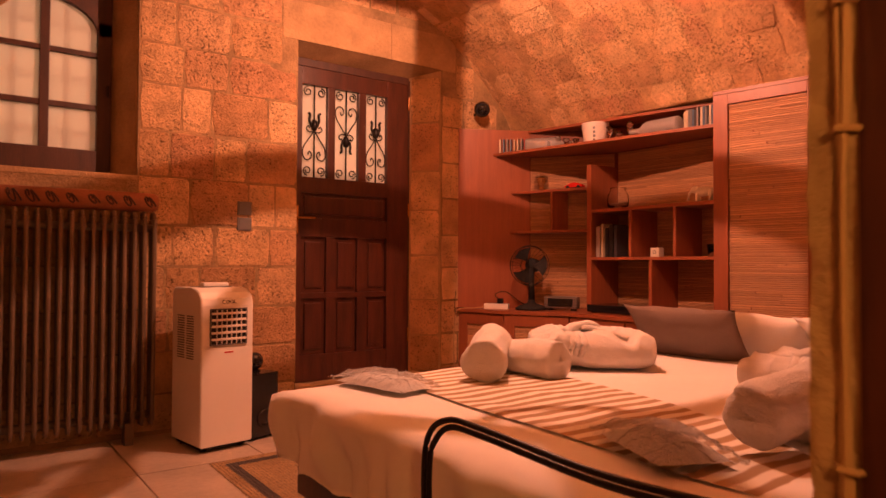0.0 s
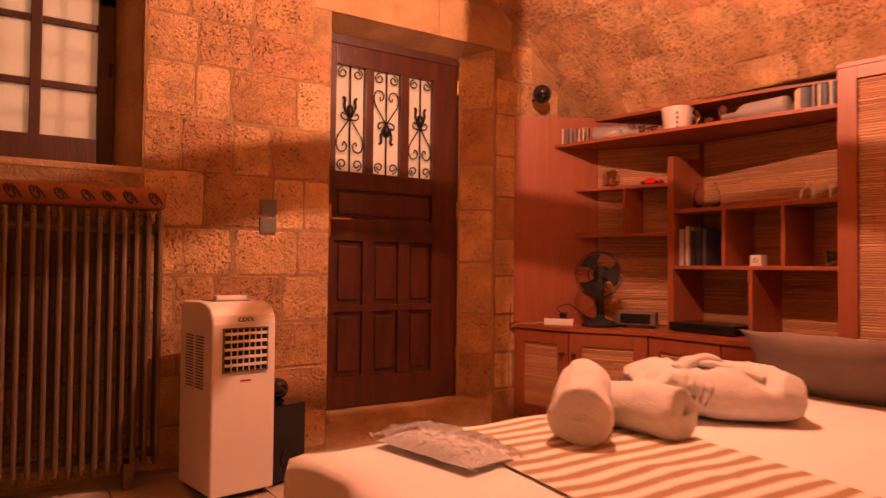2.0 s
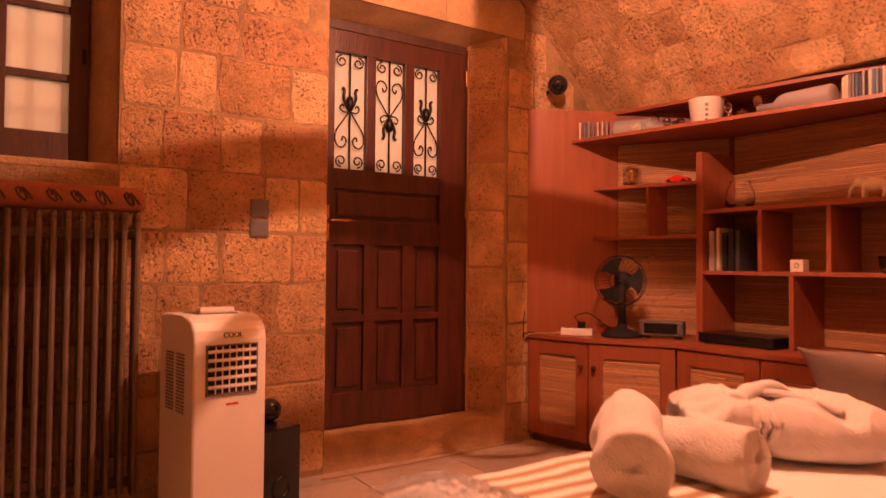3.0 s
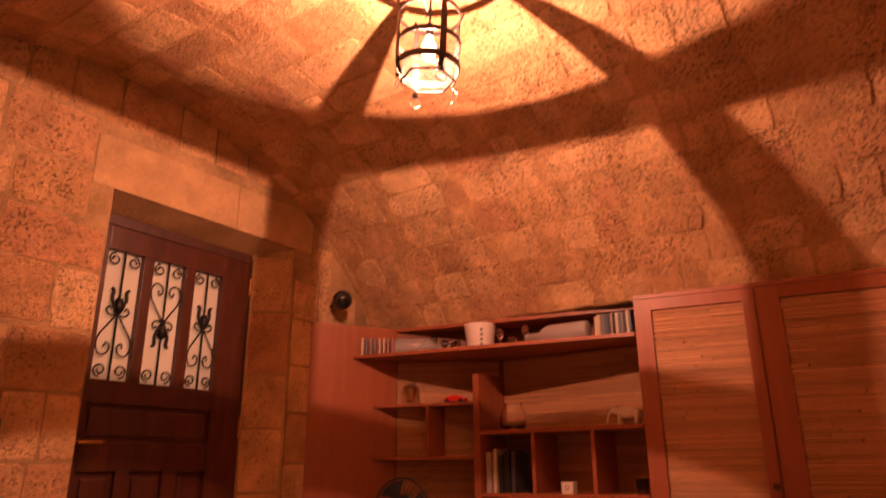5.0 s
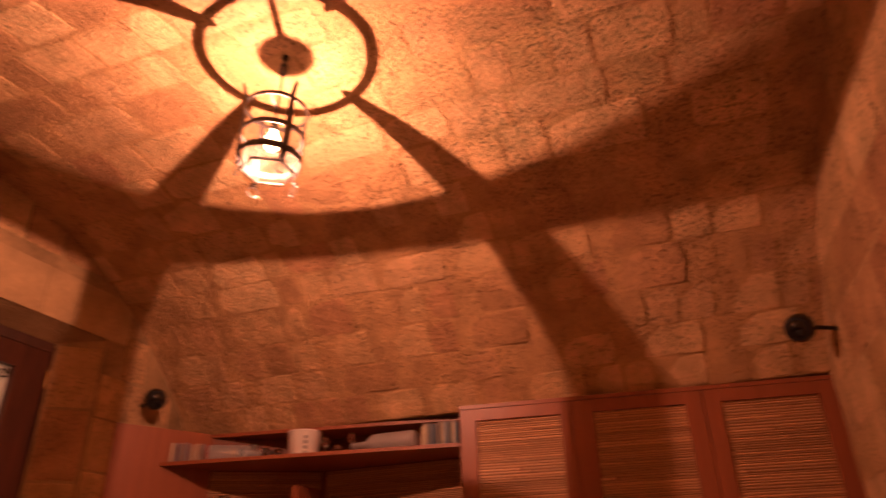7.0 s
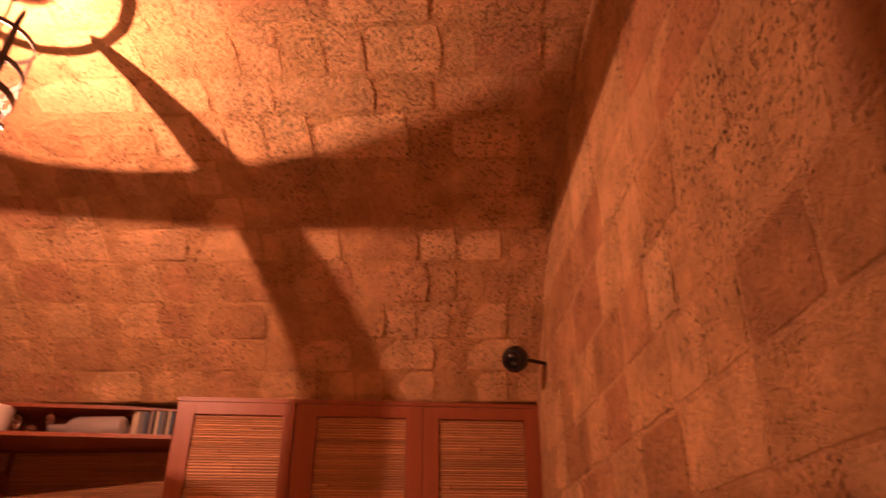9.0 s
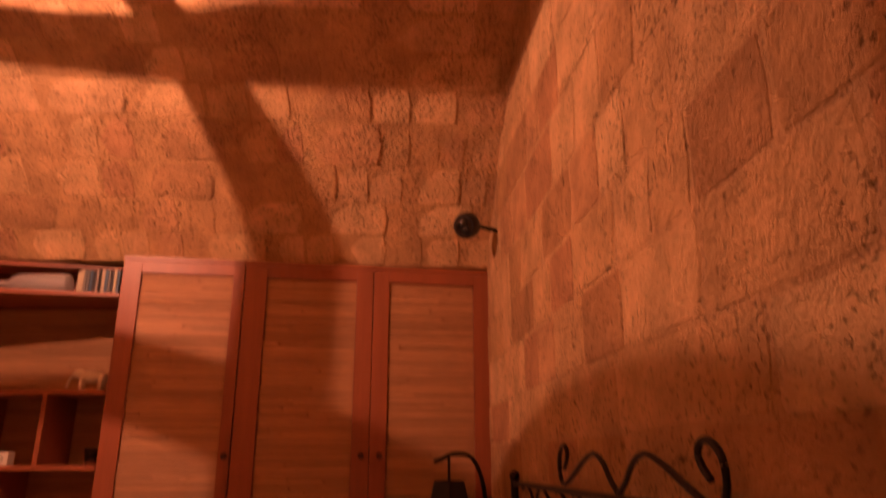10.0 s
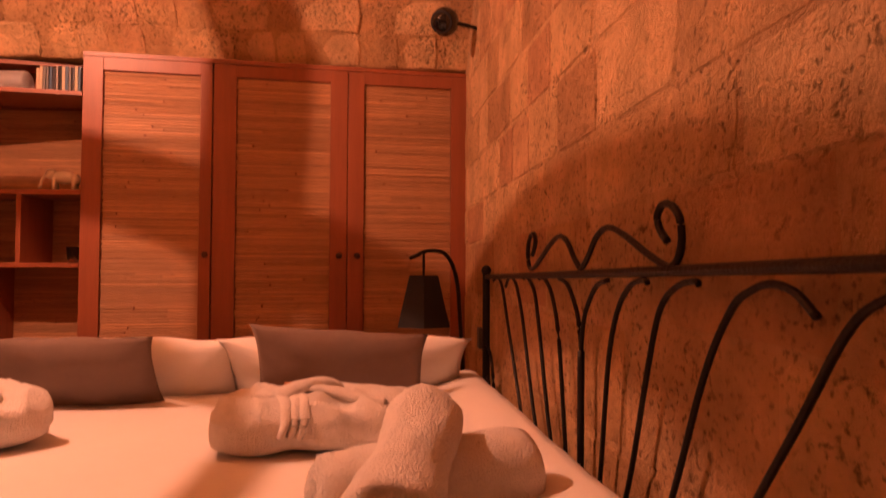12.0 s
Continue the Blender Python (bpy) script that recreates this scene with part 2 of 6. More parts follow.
def bulb_material(name, colour, strength):
    """Clear bulb glass that glows from its filament."""
    m = glow_material(name, colour, strength)
    N, L = m.node_tree.nodes, m.node_tree.links
    add, tr = N.new("ShaderNodeAddShader"), N.new("ShaderNodeBsdfTransparent")
    e = next(n for n in N if n.bl_idname == "ShaderNodeEmission")
    L.new(e.outputs[0], add.inputs[0])
    L.new(tr.outputs[0], add.inputs[1])
    L.new(add.outputs[0], N["Material Output"].inputs[0])
    return m


BULB = bulb_material("glowing bulb", (1.0, 0.62, 0.36), 14.0)
PLASTER = material("brown plaster", (0.27, 0.17, 0.09), 0.9, vary=0.2, scale=4, bump=0.3, bump_scale=50)


# ---- mesh helpers ----
def part(name, bm, mat, parent=None, label="", smooth=False):
    me = bpy.data.meshes.new(name)
    bmesh.ops.recalc_face_normals(bm, faces=bm.faces)
    bm.to_mesh(me)
    bm.free()
    me.materials.append(mat)
    if smooth:
        for p in me.polygons:
            p.use_smooth = True
    ob = new(name, me)
    if parent:
        ob.parent = parent
    if label:
        ob["label"] = label
    return ob


def thing(name, label, category, at=(0, 0, 0), rz=0, group="", kind=""):
    ob = new(name)
    ob.matrix_basis = pose(*at, 0, 0, rz)
    return tagged(ob, label, category, group, kind)


def box(bm, x0, x1, y0, y1, z0, z1, bevel=0.0):
    vs = [bm.verts.new((x, y, z)) for x in (x0, x1) for y in (y0, y1) for z in (z0, z1)]
    fs = [bm.faces.new([vs[i] for i in f]) for f in ((0, 1, 3, 2), (4, 6, 7, 5), (0, 4, 5, 1), (2, 3, 7, 6), (0, 2, 6, 4), (1, 5, 7, 3))]
    if bevel:
        bmesh.ops.bevel(bm, geom=list({e for f in fs for e in f.edges}), offset=bevel, segments=2, profile=0.7, affect="EDGES")
    return bm


def boxed(name, dims, mat, parent=None, bevel=0.003, label=""):
    return part(name, box(bmesh.new(), *dims, bevel), mat, parent, label)


def prism(bm, outline, z0, z1):
    """An upright prism over a plan outline [(x, y)]."""
    lo = [bm.verts.new((x, y, z0)) for x, y in outline]
    hi = [bm.verts.new((x, y, z1)) for x, y in outline]
    n = len(outline)
    bm.faces.new(lo[::-1])
    bm.faces.new(hi)
    for i in range(n):
        bm.faces.new((lo[i], lo[(i + 1) % n], hi[(i + 1) % n], hi[i]))
    return bm


def sweep(bm, pts, radius, segs=8, closed=False, flat=1.0):
    """A round (or flattened) bar along points; radius may be a list."""
    pts = [Vector(p) for p in pts]
    n = len(pts)
    up = Vector((0.013, 0.021, 1))
    rings = []
    for i, p in enumerate(pts):
        a = pts[(i - 1) % n] if closed or i else p
        b = pts[(i + 1) % n] if closed or i < n - 1 else p
        d = (b - a).normalized()
        ref = up if abs(d.dot(up.normalized())) < 0.95 else Vector((1, 0.02, 0))
        u = d.cross(ref).normalized()
        v = u.cross(d).normalized()
        r = radius[i] if isinstance(radius, (list, tuple)) else radius
        rings.append([bm.verts.new(p + u * math.cos(2 * math.pi * k / segs) * r + v * math.sin(2 * math.pi * k / segs) * r * flat) for k in range(segs)])
    for i in range(n if closed else n - 1):
        A, B = rings[i], rings[(i + 1) % n]
        for k in range(segs):
            bm.faces.new((A[k], A[(k + 1) % segs], B[(k + 1) % segs], B[k]))
    if not closed:
        bm.faces.new(rings[0][::-1])
        bm.faces.new(rings[-1])
    return bm


def lathe(bm, profile, segs=24, at=(0, 0, 0)):
    """A turned body from (radius, height) pairs."""
    x, y, z = at
    rings = []
    for r, h in profile:
        if r < 1e-5:
            rings.append([bm.verts.new((x, y, z + h))])
        else:
            rings.append([bm.verts.new((x + r * math.cos(2 * math.pi * k / segs), y + r * math.sin(2 * math.pi * k / segs), z + h)) for k in range(segs)])
    for A, B in zip(rings, rings[1:]):
        for k in range(segs):
            j = (k + 1) % segs
            if len(A) == 1 and len(B) == 1:
                continue
            if len(A) == 1:
                bm.faces.new((A[0], B[k], B[j]))
            elif len(B) == 1:
                bm.faces.new((A[k], A[j], B[0]))
            else:
                bm.faces.new((A[k], A[j], B[j], B[k]))
    return bm


def spiral(cx, cz, r0, r1, a0, turns, n=22):
    """A scroll in the xz plane, as (x, z)."""
    return [(cx + (r0 + (r1 - r0) * i / n) * math.cos(a0 + turns * 2 * math.pi * i / n), cz + (r0 + (r1 - r0) * i / n) * math.sin(a0 + turns * 2 * math.pi * i / n)) for i in range(n + 1)]


def smooth_path(pts, n=6):
    """Catmull-Rom through points."""
    P = [Vector(p) for p in pts]
    P = [P[0] * 2 - P[1], *P, P[-1] * 2 - P[-2]]
    out = []
    for i in range(1, len(P) - 2):
        a, b, c, d = P[i - 1 : i + 3]
        for k in range(n):
            t = k / n
            out.append(0.5 * ((2 * b) + (c - a) * t + (2 * a - 5 * b + 4 * c - d) * t * t + (3 * b - a - 3 * c + d) * t ** 3))
    out.append(P[-2])
    return out


def grid_surface(bm, fn, nu, nv):
    vs = [[bm.verts.new(fn(u / nu, v / nv)) for v in range(nv + 1)] for u in range(nu + 1)]
    for u in range(nu):
        for v in range(nv):
            bm.faces.new((vs[u][v], vs[u + 1][v], vs[u + 1][v + 1], vs[u][v + 1]))
    return vs


# ---- the room ----
Y_DOOR = 3.66           # inner face of the door wall
X_WEST, X_EAST = -0.30, 3.86
VX, VZ, VR = 1.76, 0.72, 2.08   # barrel vault: axis and radius
SLOPE = 0.078           # the bed wall runs askew


def bed_wall(x):
    return 0.325 + (x - 3.469) * SLOPE


WIDEN = 0.055           # the east side of the vault runs askew, wider towards the bed wall


def vault_z(x, y=Y_DOOR):
    x -= WIDEN * (Y_DOOR - y) * 0.9
    return VZ + math.sqrt(max(VR ** 2 - (x - VX) ** 2, 0))


def vault_shift(c, y):
    """Sideways shift of the vault at height cosine c and depth y."""
    return WIDEN * (Y_DOOR - y) * min(1.0, (1 + c) / 1.8)


# a stone block of unit size: x along, z up, front towards -y at y = 0
def block_mesh(k, bulge=0.75, wear=0.93, ragged=1.0):
    rnd = random.Random(k)
    # an uneven outline of twelve corners with worn arrises
    base = ((0.05, 0.0), (0.36, 0.0), (0.68, 0.0), (0.95, 0.0), (1.0, 0.10), (1.0, 0.52), (1.0, 0.92), (0.94, 1.0), (0.6, 1.0), (0.3, 1.0), (0.04, 1.0), (0.0, 0.5))
    edge = []
    for x, z in base:
        x += rnd.uniform(0.0, 0.030 * ragged) * (1 if x < 0.02 else -1 if x > 0.98 else 0) + rnd.uniform(-0.02, 0.02) * (0.02 < x < 0.98)
        z += rnd.uniform(0.0, 0.042 * ragged) * (1 if z < 0.02 else -1 if z > 0.98 else 0) + rnd.uniform(-0.02, 0.02) * (0.02 < z < 0.98)
        edge.append((x, z))
    n = len(edge)
    vs = [(x, 1.0, z) for x, z in edge] + [(0.5 + (x - 0.5) * wear, rnd.uniform(-0.2, 0.12), 0.5 + (z - 0.5) * (wear - 0.02)) for x, z in edge]
    vs.append((0.5 + rnd.uniform(-0.15, 0.15), rnd.uniform(-bulge, 0.0), 0.5 + rnd.uniform(-0.15, 0.15)))
    fs = []
    for i in range(n):
        j = (i + 1) % n
        fs += [(i, j, n + j, n + i), (n + i, n + j, 2 * n)]
    me = bpy.data.meshes.new("stone")
    me.from_pydata(vs, [], fs)
    me.materials.append(STONE)
    return me


BLOCKS = [block_mesh(k, 0.35, 0.965, 0.55) for k in range(14)]
FLAT_BLOCKS = [block_mesh(40 + k, 0.25, 0.965, 0.8) for k in range(14)]


def stone_at(parent, rnd, m, w, h, depth=0.0042, blocks=BLOCKS):
    ob = new("stone", rnd.choice(blocks))
    ob.matrix_basis = m @ Matrix.Diagonal((w, depth, h, 1))
    ob.parent = parent
    return ob


def wall_courses(parent, seed, x0, x1, z0, z1, holes, place, heights=(0.15, 0.26), widths=(0.16, 0.46), top=None, beds=(), blocks=BLOCKS):
    """Courses of blocks over a wall face; place(x, z) gives the pose of a block's lower corner."""
    rnd = random.Random(seed)
    z = z0
    while z < z1 - 0.05:
        h = min(rnd.uniform(*heights), z1 - z)
        above = [b for b in beds if b > z + 0.02]
        if above:
            h = above[0] - z
        if z1 - z - h < 0.08:
            h = z1 - z
        spans = [(x0, x1)]
        for hx0, hx1, hz0, hz1 in holes:
            if z + h > hz0 + 0.02 and z < hz1 - 0.02:
                nxt = []
                for a, b in spans:
                    if hx1 <= a or hx0 >= b:
                        nxt.append((a, b))
                    else:
                        if hx0 > a:
                            nxt.append((a, hx0))
                        if hx1 < b:
                            nxt.append((hx1, b))
                spans = nxt
        for a, b in spans:
            x = a
            while x < b - 0.02:
                w = rnd.uniform(*widths)
                if b - x - w < 0.12:
                    w = b - x
                if top is None or z < min(top(x), top(x + w)):
                    stone_at(parent, rnd, place(x + 0.003, z + 0.003) @ pose(0, rnd.uniform(-0.0015, 0.001), 0, rnd.uniform(-0.35, 0.35), rnd.uniform(-0.7, 0.7), rnd.uniform(-0.35, 0.35)),
                             w - rnd.uniform(0.001, 0.005), h - rnd.uniform(0.001, 0.005), blocks=blocks)
                x += w
        z += h

# floor
floor = thing("floor", "worn pale stone floor slabs", "floor", kind="structure")
rf = random.Random(4)
boxed("screed", (-1.0, X_EAST + 0.3, -1.6, 4.2, -0.12, -0.012), MORTAR, floor, 0)
for i in range(9):
    for j in range(10):
        x, y = -0.95 + i * 0.56, -1.5 + j * 0.56
        boxed("slab", (x + 0.003, x + 0.557, y + 0.003, y + 0.557, -0.03, rf.uniform(-0.0015, 0.0)), FLOOR_STONE, floor, 0.003)

# door wall: backing with its two openings
WIN = (0.02, 0.852, 1.362, 2.50)
DOOR = (1.745, 2.812, 0.0, 2.252)
WALL_D = 0.62
wall_north = thing("wall_north", "sandstone block wall with a window and a door recess", "wall", kind="structure")


def wall_piece(parent, x0, x1, z0, z1, y0=Y_DOOR + 0.0005, y1=Y_DOOR + WALL_D, mat=MORTAR, name="core"):
    return boxed(name, (x0, x1, y0, y1, z0, z1), mat, parent, 0)


wall_piece(wall_north, -0.9, WIN[0], -0.1, 3.0)
wall_piece(wall_north, WIN[0], WIN[1], -0.1, WIN[2] - 0.02)
wall_piece(wall_north, WIN[0], WIN[1], WIN[3], 3.0)
wall_piece(wall_north, WIN[1], DOOR[0], -0.1, 3.0)
wall_piece(wall_north, DOOR[0], DOOR[1], DOOR[3], 3.0)
wall_piece(wall_north, DOOR[1], X_EAST + 0.3, -0.1, 3.0)
# reveals of dressed stone
LEAF_Y = 3.83
boxed("window_sill_stone", (WIN[0], WIN[1], Y_DOOR - 0.004, 3.99, WIN[2] - 0.03, WIN[2]), SMOOTH_STONE, wall_north, 0.006)
# splayed jamb between the door leaf and the room
bm = bmesh.new()
prism(bm, [(DOOR[1] + 0.004, Y_DOOR + 0.002), (DOOR[1] + 0.01, Y_DOOR + 0.30), (2.655, LEAF_Y + 0.06), (2.655, LEAF_Y - 0.012)], 0.0, DOOR[3] - 0.002)
part("door_jamb", bm, SMOOTH_STONE, wall_north)
bm = bmesh.new()
prism(bm, [(DOOR[0] - 0.004, Y_DOOR + 0.002), (DOOR[0] + 0.006, LEAF_Y + 0.1), (DOOR[0] - 0.01, LEAF_Y + 0.1)], 0.0, DOOR[3] - 0.002)
part("door_jamb", bm, SMOOTH_STONE, wall_north)
# lintel stones over the door, smooth and long
boxed("lintel", (DOOR[0] - 0.10, 2.40, Y_DOOR - 0.004, Y_DOOR + 0.3, DOOR[3], DOOR[3] + 0.24), SMOOTH_STONE, wall_north, 0.008)
boxed("lintel", (2.405, DOOR[1] + 0.12, Y_DOOR - 0.003, Y_DOOR + 0.3, DOOR[3], DOOR[3] + 0.24), SMOOTH_STONE, wall_north, 0.008)
# the soffit slopes down a little towards the leaf
bm = bmesh.new()
vs = [bm.verts.new(p) for p in ((DOOR[0], Y_DOOR + 0.01, DOOR[3] - 0.001), (DOOR[1], Y_DOOR + 0.01, DOOR[3] - 0.001), (2.66, LEAF_Y + 0.05, 2.19), (DOOR[0], LEAF_Y + 0.05, 2.19),
                                (DOOR[0], Y_DOOR + 0.01, DOOR[3] + 0.05), (DOOR[1], Y_DOOR + 0.01, DOOR[3] + 0.05), (2.66, LEAF_Y + 0.05, DOOR[3] + 0.05), (DOOR[0], LEAF_Y + 0.05, DOOR[3] + 0.05))]
for f in ((0, 1, 2, 3), (4, 7, 6, 5), (0, 4, 5, 1), (1, 5, 6, 2), (2, 6, 7, 3), (3, 7, 4, 0)):
    bm.faces.new([vs[i] for i in f])
part("soffit", bm, SMOOTH_STONE, wall_north)
# worn threshold: a hollowed step of stone
bm = bmesh.new()


def sill_point(u, v):
    x = DOOR[0] + 0.004 + u * (DOOR[1] - DOOR[0] - 0.008)
    rim = 0.03 * math.sin(u * 9) + 0.035 * noise.noise((u * 7, 0.3, 0)) - 0.05 * math.exp(-((u - 0.13) / 0.09) ** 2)
    if v < 0.5:
        k = v / 0.5
        return (x, Y_DOOR + 0.006 + 0.02 * k + 0.012 * noise.noise((u * 12, v * 4, 2)), k * (0.115 + rim))
    k = (v - 0.5) / 0.5
    return (x, Y_DOOR + 0.026 + k * 0.2, 0.115 + rim * (1 - k) ** 2 + (0.157 - 0.115) * min(1, k * 1.8) + 0.004 * noise.noise((u * 10, v * 8, 5)))


grid_surface(bm, sill_point, 40, 16)
part("threshold", bm, SMOOTH_STONE, wall_north, smooth=True)
boxed("threshold_core", (DOOR[0], DOOR[1], LEAF_Y + 0.01, Y_DOOR + WALL_D, -0.05, 0.15), SMOOTH_STONE, wall_north, 0)

# bed wall, askew, with the doorway by which one enters
ANG = math.degrees(math.atan(SLOPE))
JAMB_X = 0.563
wall_south = thing("wall_south", "rough sandstone block wall behind the bed", "wall", kind="structure")
for x0, x1, z0, z1 in ((JAMB_X + 0.008, X_EAST + 0.3, -0.1, 3.0),):
    bm = bmesh.new()
    prism(bm, [(x0, bed_wall(x0) - 0.0005), (x1, bed_wall(x1) - 0.0005), (x1, bed_wall(x1) - 0.45), (x0, bed_wall(x0) - 0.45)], z0, z1)
    part("core", bm, STONE, wall_south)
bm = bmesh.new()
prism(bm, [(-0.9, bed_wall(-0.9) - 0.008), (JAMB_X + 0.008, bed_wall(JAMB_X) - 0.008), (JAMB_X + 0.008, -0.15), (-0.9, -0.25)], 2.12, 3.0)
part("core_over_doorway", bm, MORTAR, wall_south)

# east wall behind the cabinets and the unseen west side and entry
wall_east = thing("wall_east", "sandstone wall behind the cabinets", "wall", kind="structure")
boxed("core", (X_EAST, X_EAST + 0.3, -0.2, Y_DOOR + 0.6, -0.1, 3.0), MORTAR, wall_east, 0)
wall_west = thing("wall_west", "plain brown plastered wall", "wall", kind="structure")
boxed("core", (X_WEST - 0.6, X_WEST, -1.7, Y_DOOR + 0.6, -0.1, 3.0), PLASTER, wall_west, 0)
wall_entry = thing("wall_entry", "plain wall of the entrance", "wall", kind="structure")
boxed("core", (-0.9, 1.2, -1.9, -1.6, -0.1, 3.0), PLASTER, wall_entry, 0)
boxed("core", (1.0, 1.2, -1.6, -0.3, -0.1, 3.0), PLASTER, wall_entry, 0)
entry_ceiling = thing("entry_ceiling", "plain ceiling of the entrance", "ceiling", kind="structure")
boxed("slab", (-0.9, 1.2, -1.9, 0.0, 2.9, 3.0), PLASTER, entry_ceiling, 0)

# lamp of the entrance
entry_lamp = thing("entrance_lamp", "round glowing lamp on a thin iron stand", "lamp", at=(0.08, -0.46, 0.0))
bm = bmesh.new()
bmesh.ops.create_icosphere(bm, subdivisions=2, radius=0.06, matrix=Matrix.Translation((0, 0, 1.18)))
part("globe", bm, glow_material("entrance globe", (1.0, 0.40, 0.11), 85.0), entry_lamp, smooth=True)
part("stand", sweep(bmesh.new(), [(0, 0, 0.02), (0, 0, 0.6), (0, 0, 1.125)], 0.012, 8), IRON, entry_lamp)
part("base", lathe(bmesh.new(), [(0, 0), (0.12, 0), (0.12, 0.012), (0.02, 0.03), (0, 0.03)], 24), IRON, entry_lamp)

# stone jamb of the doorway, with cables clipped to it
jamb = thing("door_jamb_stone", "chipped yellow stone jamb of the entrance", "door jamb", kind="structure")
bm = bmesh.new()
jy = bed_wall(JAMB_X)


def jamb_point(u, v):
    z = 2.12 * v
    y = jy - 0.001 - u * 0.075
    rough_edge = 0.006 * noise.noise((z * 14, 1, 0)) + 0.003 * noise.noise((z * 60, 1, 4))
    x = JAMB_X + (0.004 * noise.noise((z * 25, u * 4, 7)) if 0 < u < 1 else rough_edge)
    return (x + rough_edge * (1 - u), y, z)


grid_surface(bm, jamb_point, 8, 160)
part("face", bm, SMOOTH_STONE, jamb, smooth=True)
boxed("core", (JAMB_X + 0.008, JAMB_X + 0.2, jy - 0.3, jy - 0.009, 0, 2.12), MORTAR, jamb, 0)
door_frame = thing("entry_door_frame", "dark red-brown wooden door frame of the entrance", "door frame", kind="structure")
boxed("post", (JAMB_X - 0.005, JAMB_X + 0.02, jy - 0.30, jy - 0.036, 0.0, 2.10), DOOR_WOOD, door_frame, 0.006)
cables = thing("cable_bundle", "thin painted cables clipped along the stone jamb", "cable")
for k in range(3):
    pts = []
    for i in range(40):
        z = 0.02 + i * 0.053
        pts.append((JAMB_X - 0.005 - 0.002 * (k % 2), jy - 0.032 + 0.0034 * k + 0.003 * noise.noise((z * 5, k * 3.1, 0)) + (0.006 * math.sin((z - 0.75) * 9) if 0.6 < z < 1.0 and k == 0 else 0), z))
    part("cable", sweep(bmesh.new(), smooth_path(pts, 2), 0.0021, 6), CABLE, cables, smooth=True)
for z in (0.28, 0.765, 1.0, 1.09, 1.5):
    bm = sweep(bmesh.new(), [(JAMB_X + 0.004, jy - 0.040, z), (JAMB_X - 0.009, jy - 0.036, z), (JAMB_X - 0.012, jy - 0.026, z + 0.001), (JAMB_X + 0.004, jy - 0.018, z)], 0.0026, 6)
    part("clip", bm, CABLE, cables)

# the vault
ceiling = thing("ceiling", "barrel vault of rough sandstone blocks", "ceiling", kind="structure")
SPRING = 1.868
A0, A1 = math.pi, math.asin((SPRING - VZ) / VR)
bm = bmesh.new()
for rr, flip in ((VR + 0.0015, 1), (VR + 0.30, -1)):
    def shell_point(u, v):
        c, y = math.cos(A1 + u * (A0 - A1)), -0.15 + v * (Y_DOOR + 0.25)
        return (VX + rr * c + vault_shift(c, y), y, VZ + rr * math.sin(A1 + u * (A0 - A1)))
    grid_surface(bm, shell_point, 64, 8)
EDGE_X = VX + VR * math.cos(A1) + 0.004
prism(bm, [(EDGE_X + vault_shift(1, -0.15), -0.15), (X_EAST + 0.28, -0.15), (X_EAST + 0.28, Y_DOOR + 0.1), (EDGE_X, Y_DOOR + 0.1)], SPRING + 0.002, SPRING + 0.2)
part("shell", bm, VAULT_STONE, ceiling)


# ---- lantern ----
lantern = thing("ceiling_lantern", "forged iron ceiling lantern with glass cylinder and lit bulb", "lamp", at=tuple(LAMP))
R = 0.108
lantern.matrix_basis = pose(*LAMP, 2.7, 0, 0)


def ring_bar(z, r, w, h, parent, n=40, name="ring"):
    bm = bmesh.new()
    rings = [[bm.verts.new((rr * math.cos(2 * math.pi * k / n), rr * math.sin(2 * math.pi * k / n), z + dz)) for k in range(n)] for rr, dz in ((r - w, -h), (r, -h), (r, h), (r - w, h))]
    for a in range(4):
        A, B = rings[a], rings[(a + 1) % 4]
        for k in range(n):
            bm.faces.new((A[k], A[(k + 1) % n], B[(k + 1) % n], B[k]))
    return part(name, bm, RAW_IRON, parent)


for z, hh in ((0.128, 0.0075), (0.0152, 0.0090), (-0.0745, 0.0115)):
    ring_bar(z, R, 0.004, hh, lantern)
ring_bar(-0.120, R * 0.86, 0.007, 0.003, lantern, n=6)
AZ = (61, -26.5, 149, -118)
for az in AZ:
    a = math.radians(az)
    d = Vector((math.cos(a), math.sin(a), 0))
    s = Vector((-d.y, d.x, 0))
    bm = bmesh.new()
    prof = [(-0.120, 0.86, 0.008), (-0.0745, 1.02, 0.0112), (0.0, 1.03, 0.0112), (0.06, 1.03, 0.0108), (0.128, 1.03, 0.0085), (0.148, 1.08, 0.0085), (0.168, 1.16, 0.007), (0.188, 1.22, 0.001)]
    prev = None
    for z, rr, hw in prof:
        c = d * (R * rr)
        quad = [bm.verts.new(c + s * sx * hw + d * sy * 0.0022 + Vector((0, 0, z))) for sx, sy in ((-1, -1), (1, -1), (1, 1), (-1, 1))]
        if prev:
            for k in range(4):
                bm.faces.new((prev[k], prev[(k + 1) % 4], quad[(k + 1) % 4], quad[k]))
        else:
            bm.faces.new(quad)
        prev = quad
    bm.faces.new(prev[::-1])
    part("strap", bm, RAW_IRON, lantern)
    c = d * (R * 0.95)
    bm = bmesh.new()
    bmesh.ops.create_icosphere(bm, subdivisions=1, radius=0.011, matrix=Matrix.Translation(c + Vector((0, 0, -0.127))))
    part("knob", bm, RAW_IRON, lantern)
    bm = sweep(bmesh.new(), [c + s * 0.019 * math.cos(t * math.pi / 9) + Vector((0, 0, -0.155 + 0.019 * math.sin(t * math.pi / 9))) for t in range(18)], 0.0025, 6, closed=True)
    part("hanging_ring", bm, STEEL, lantern)
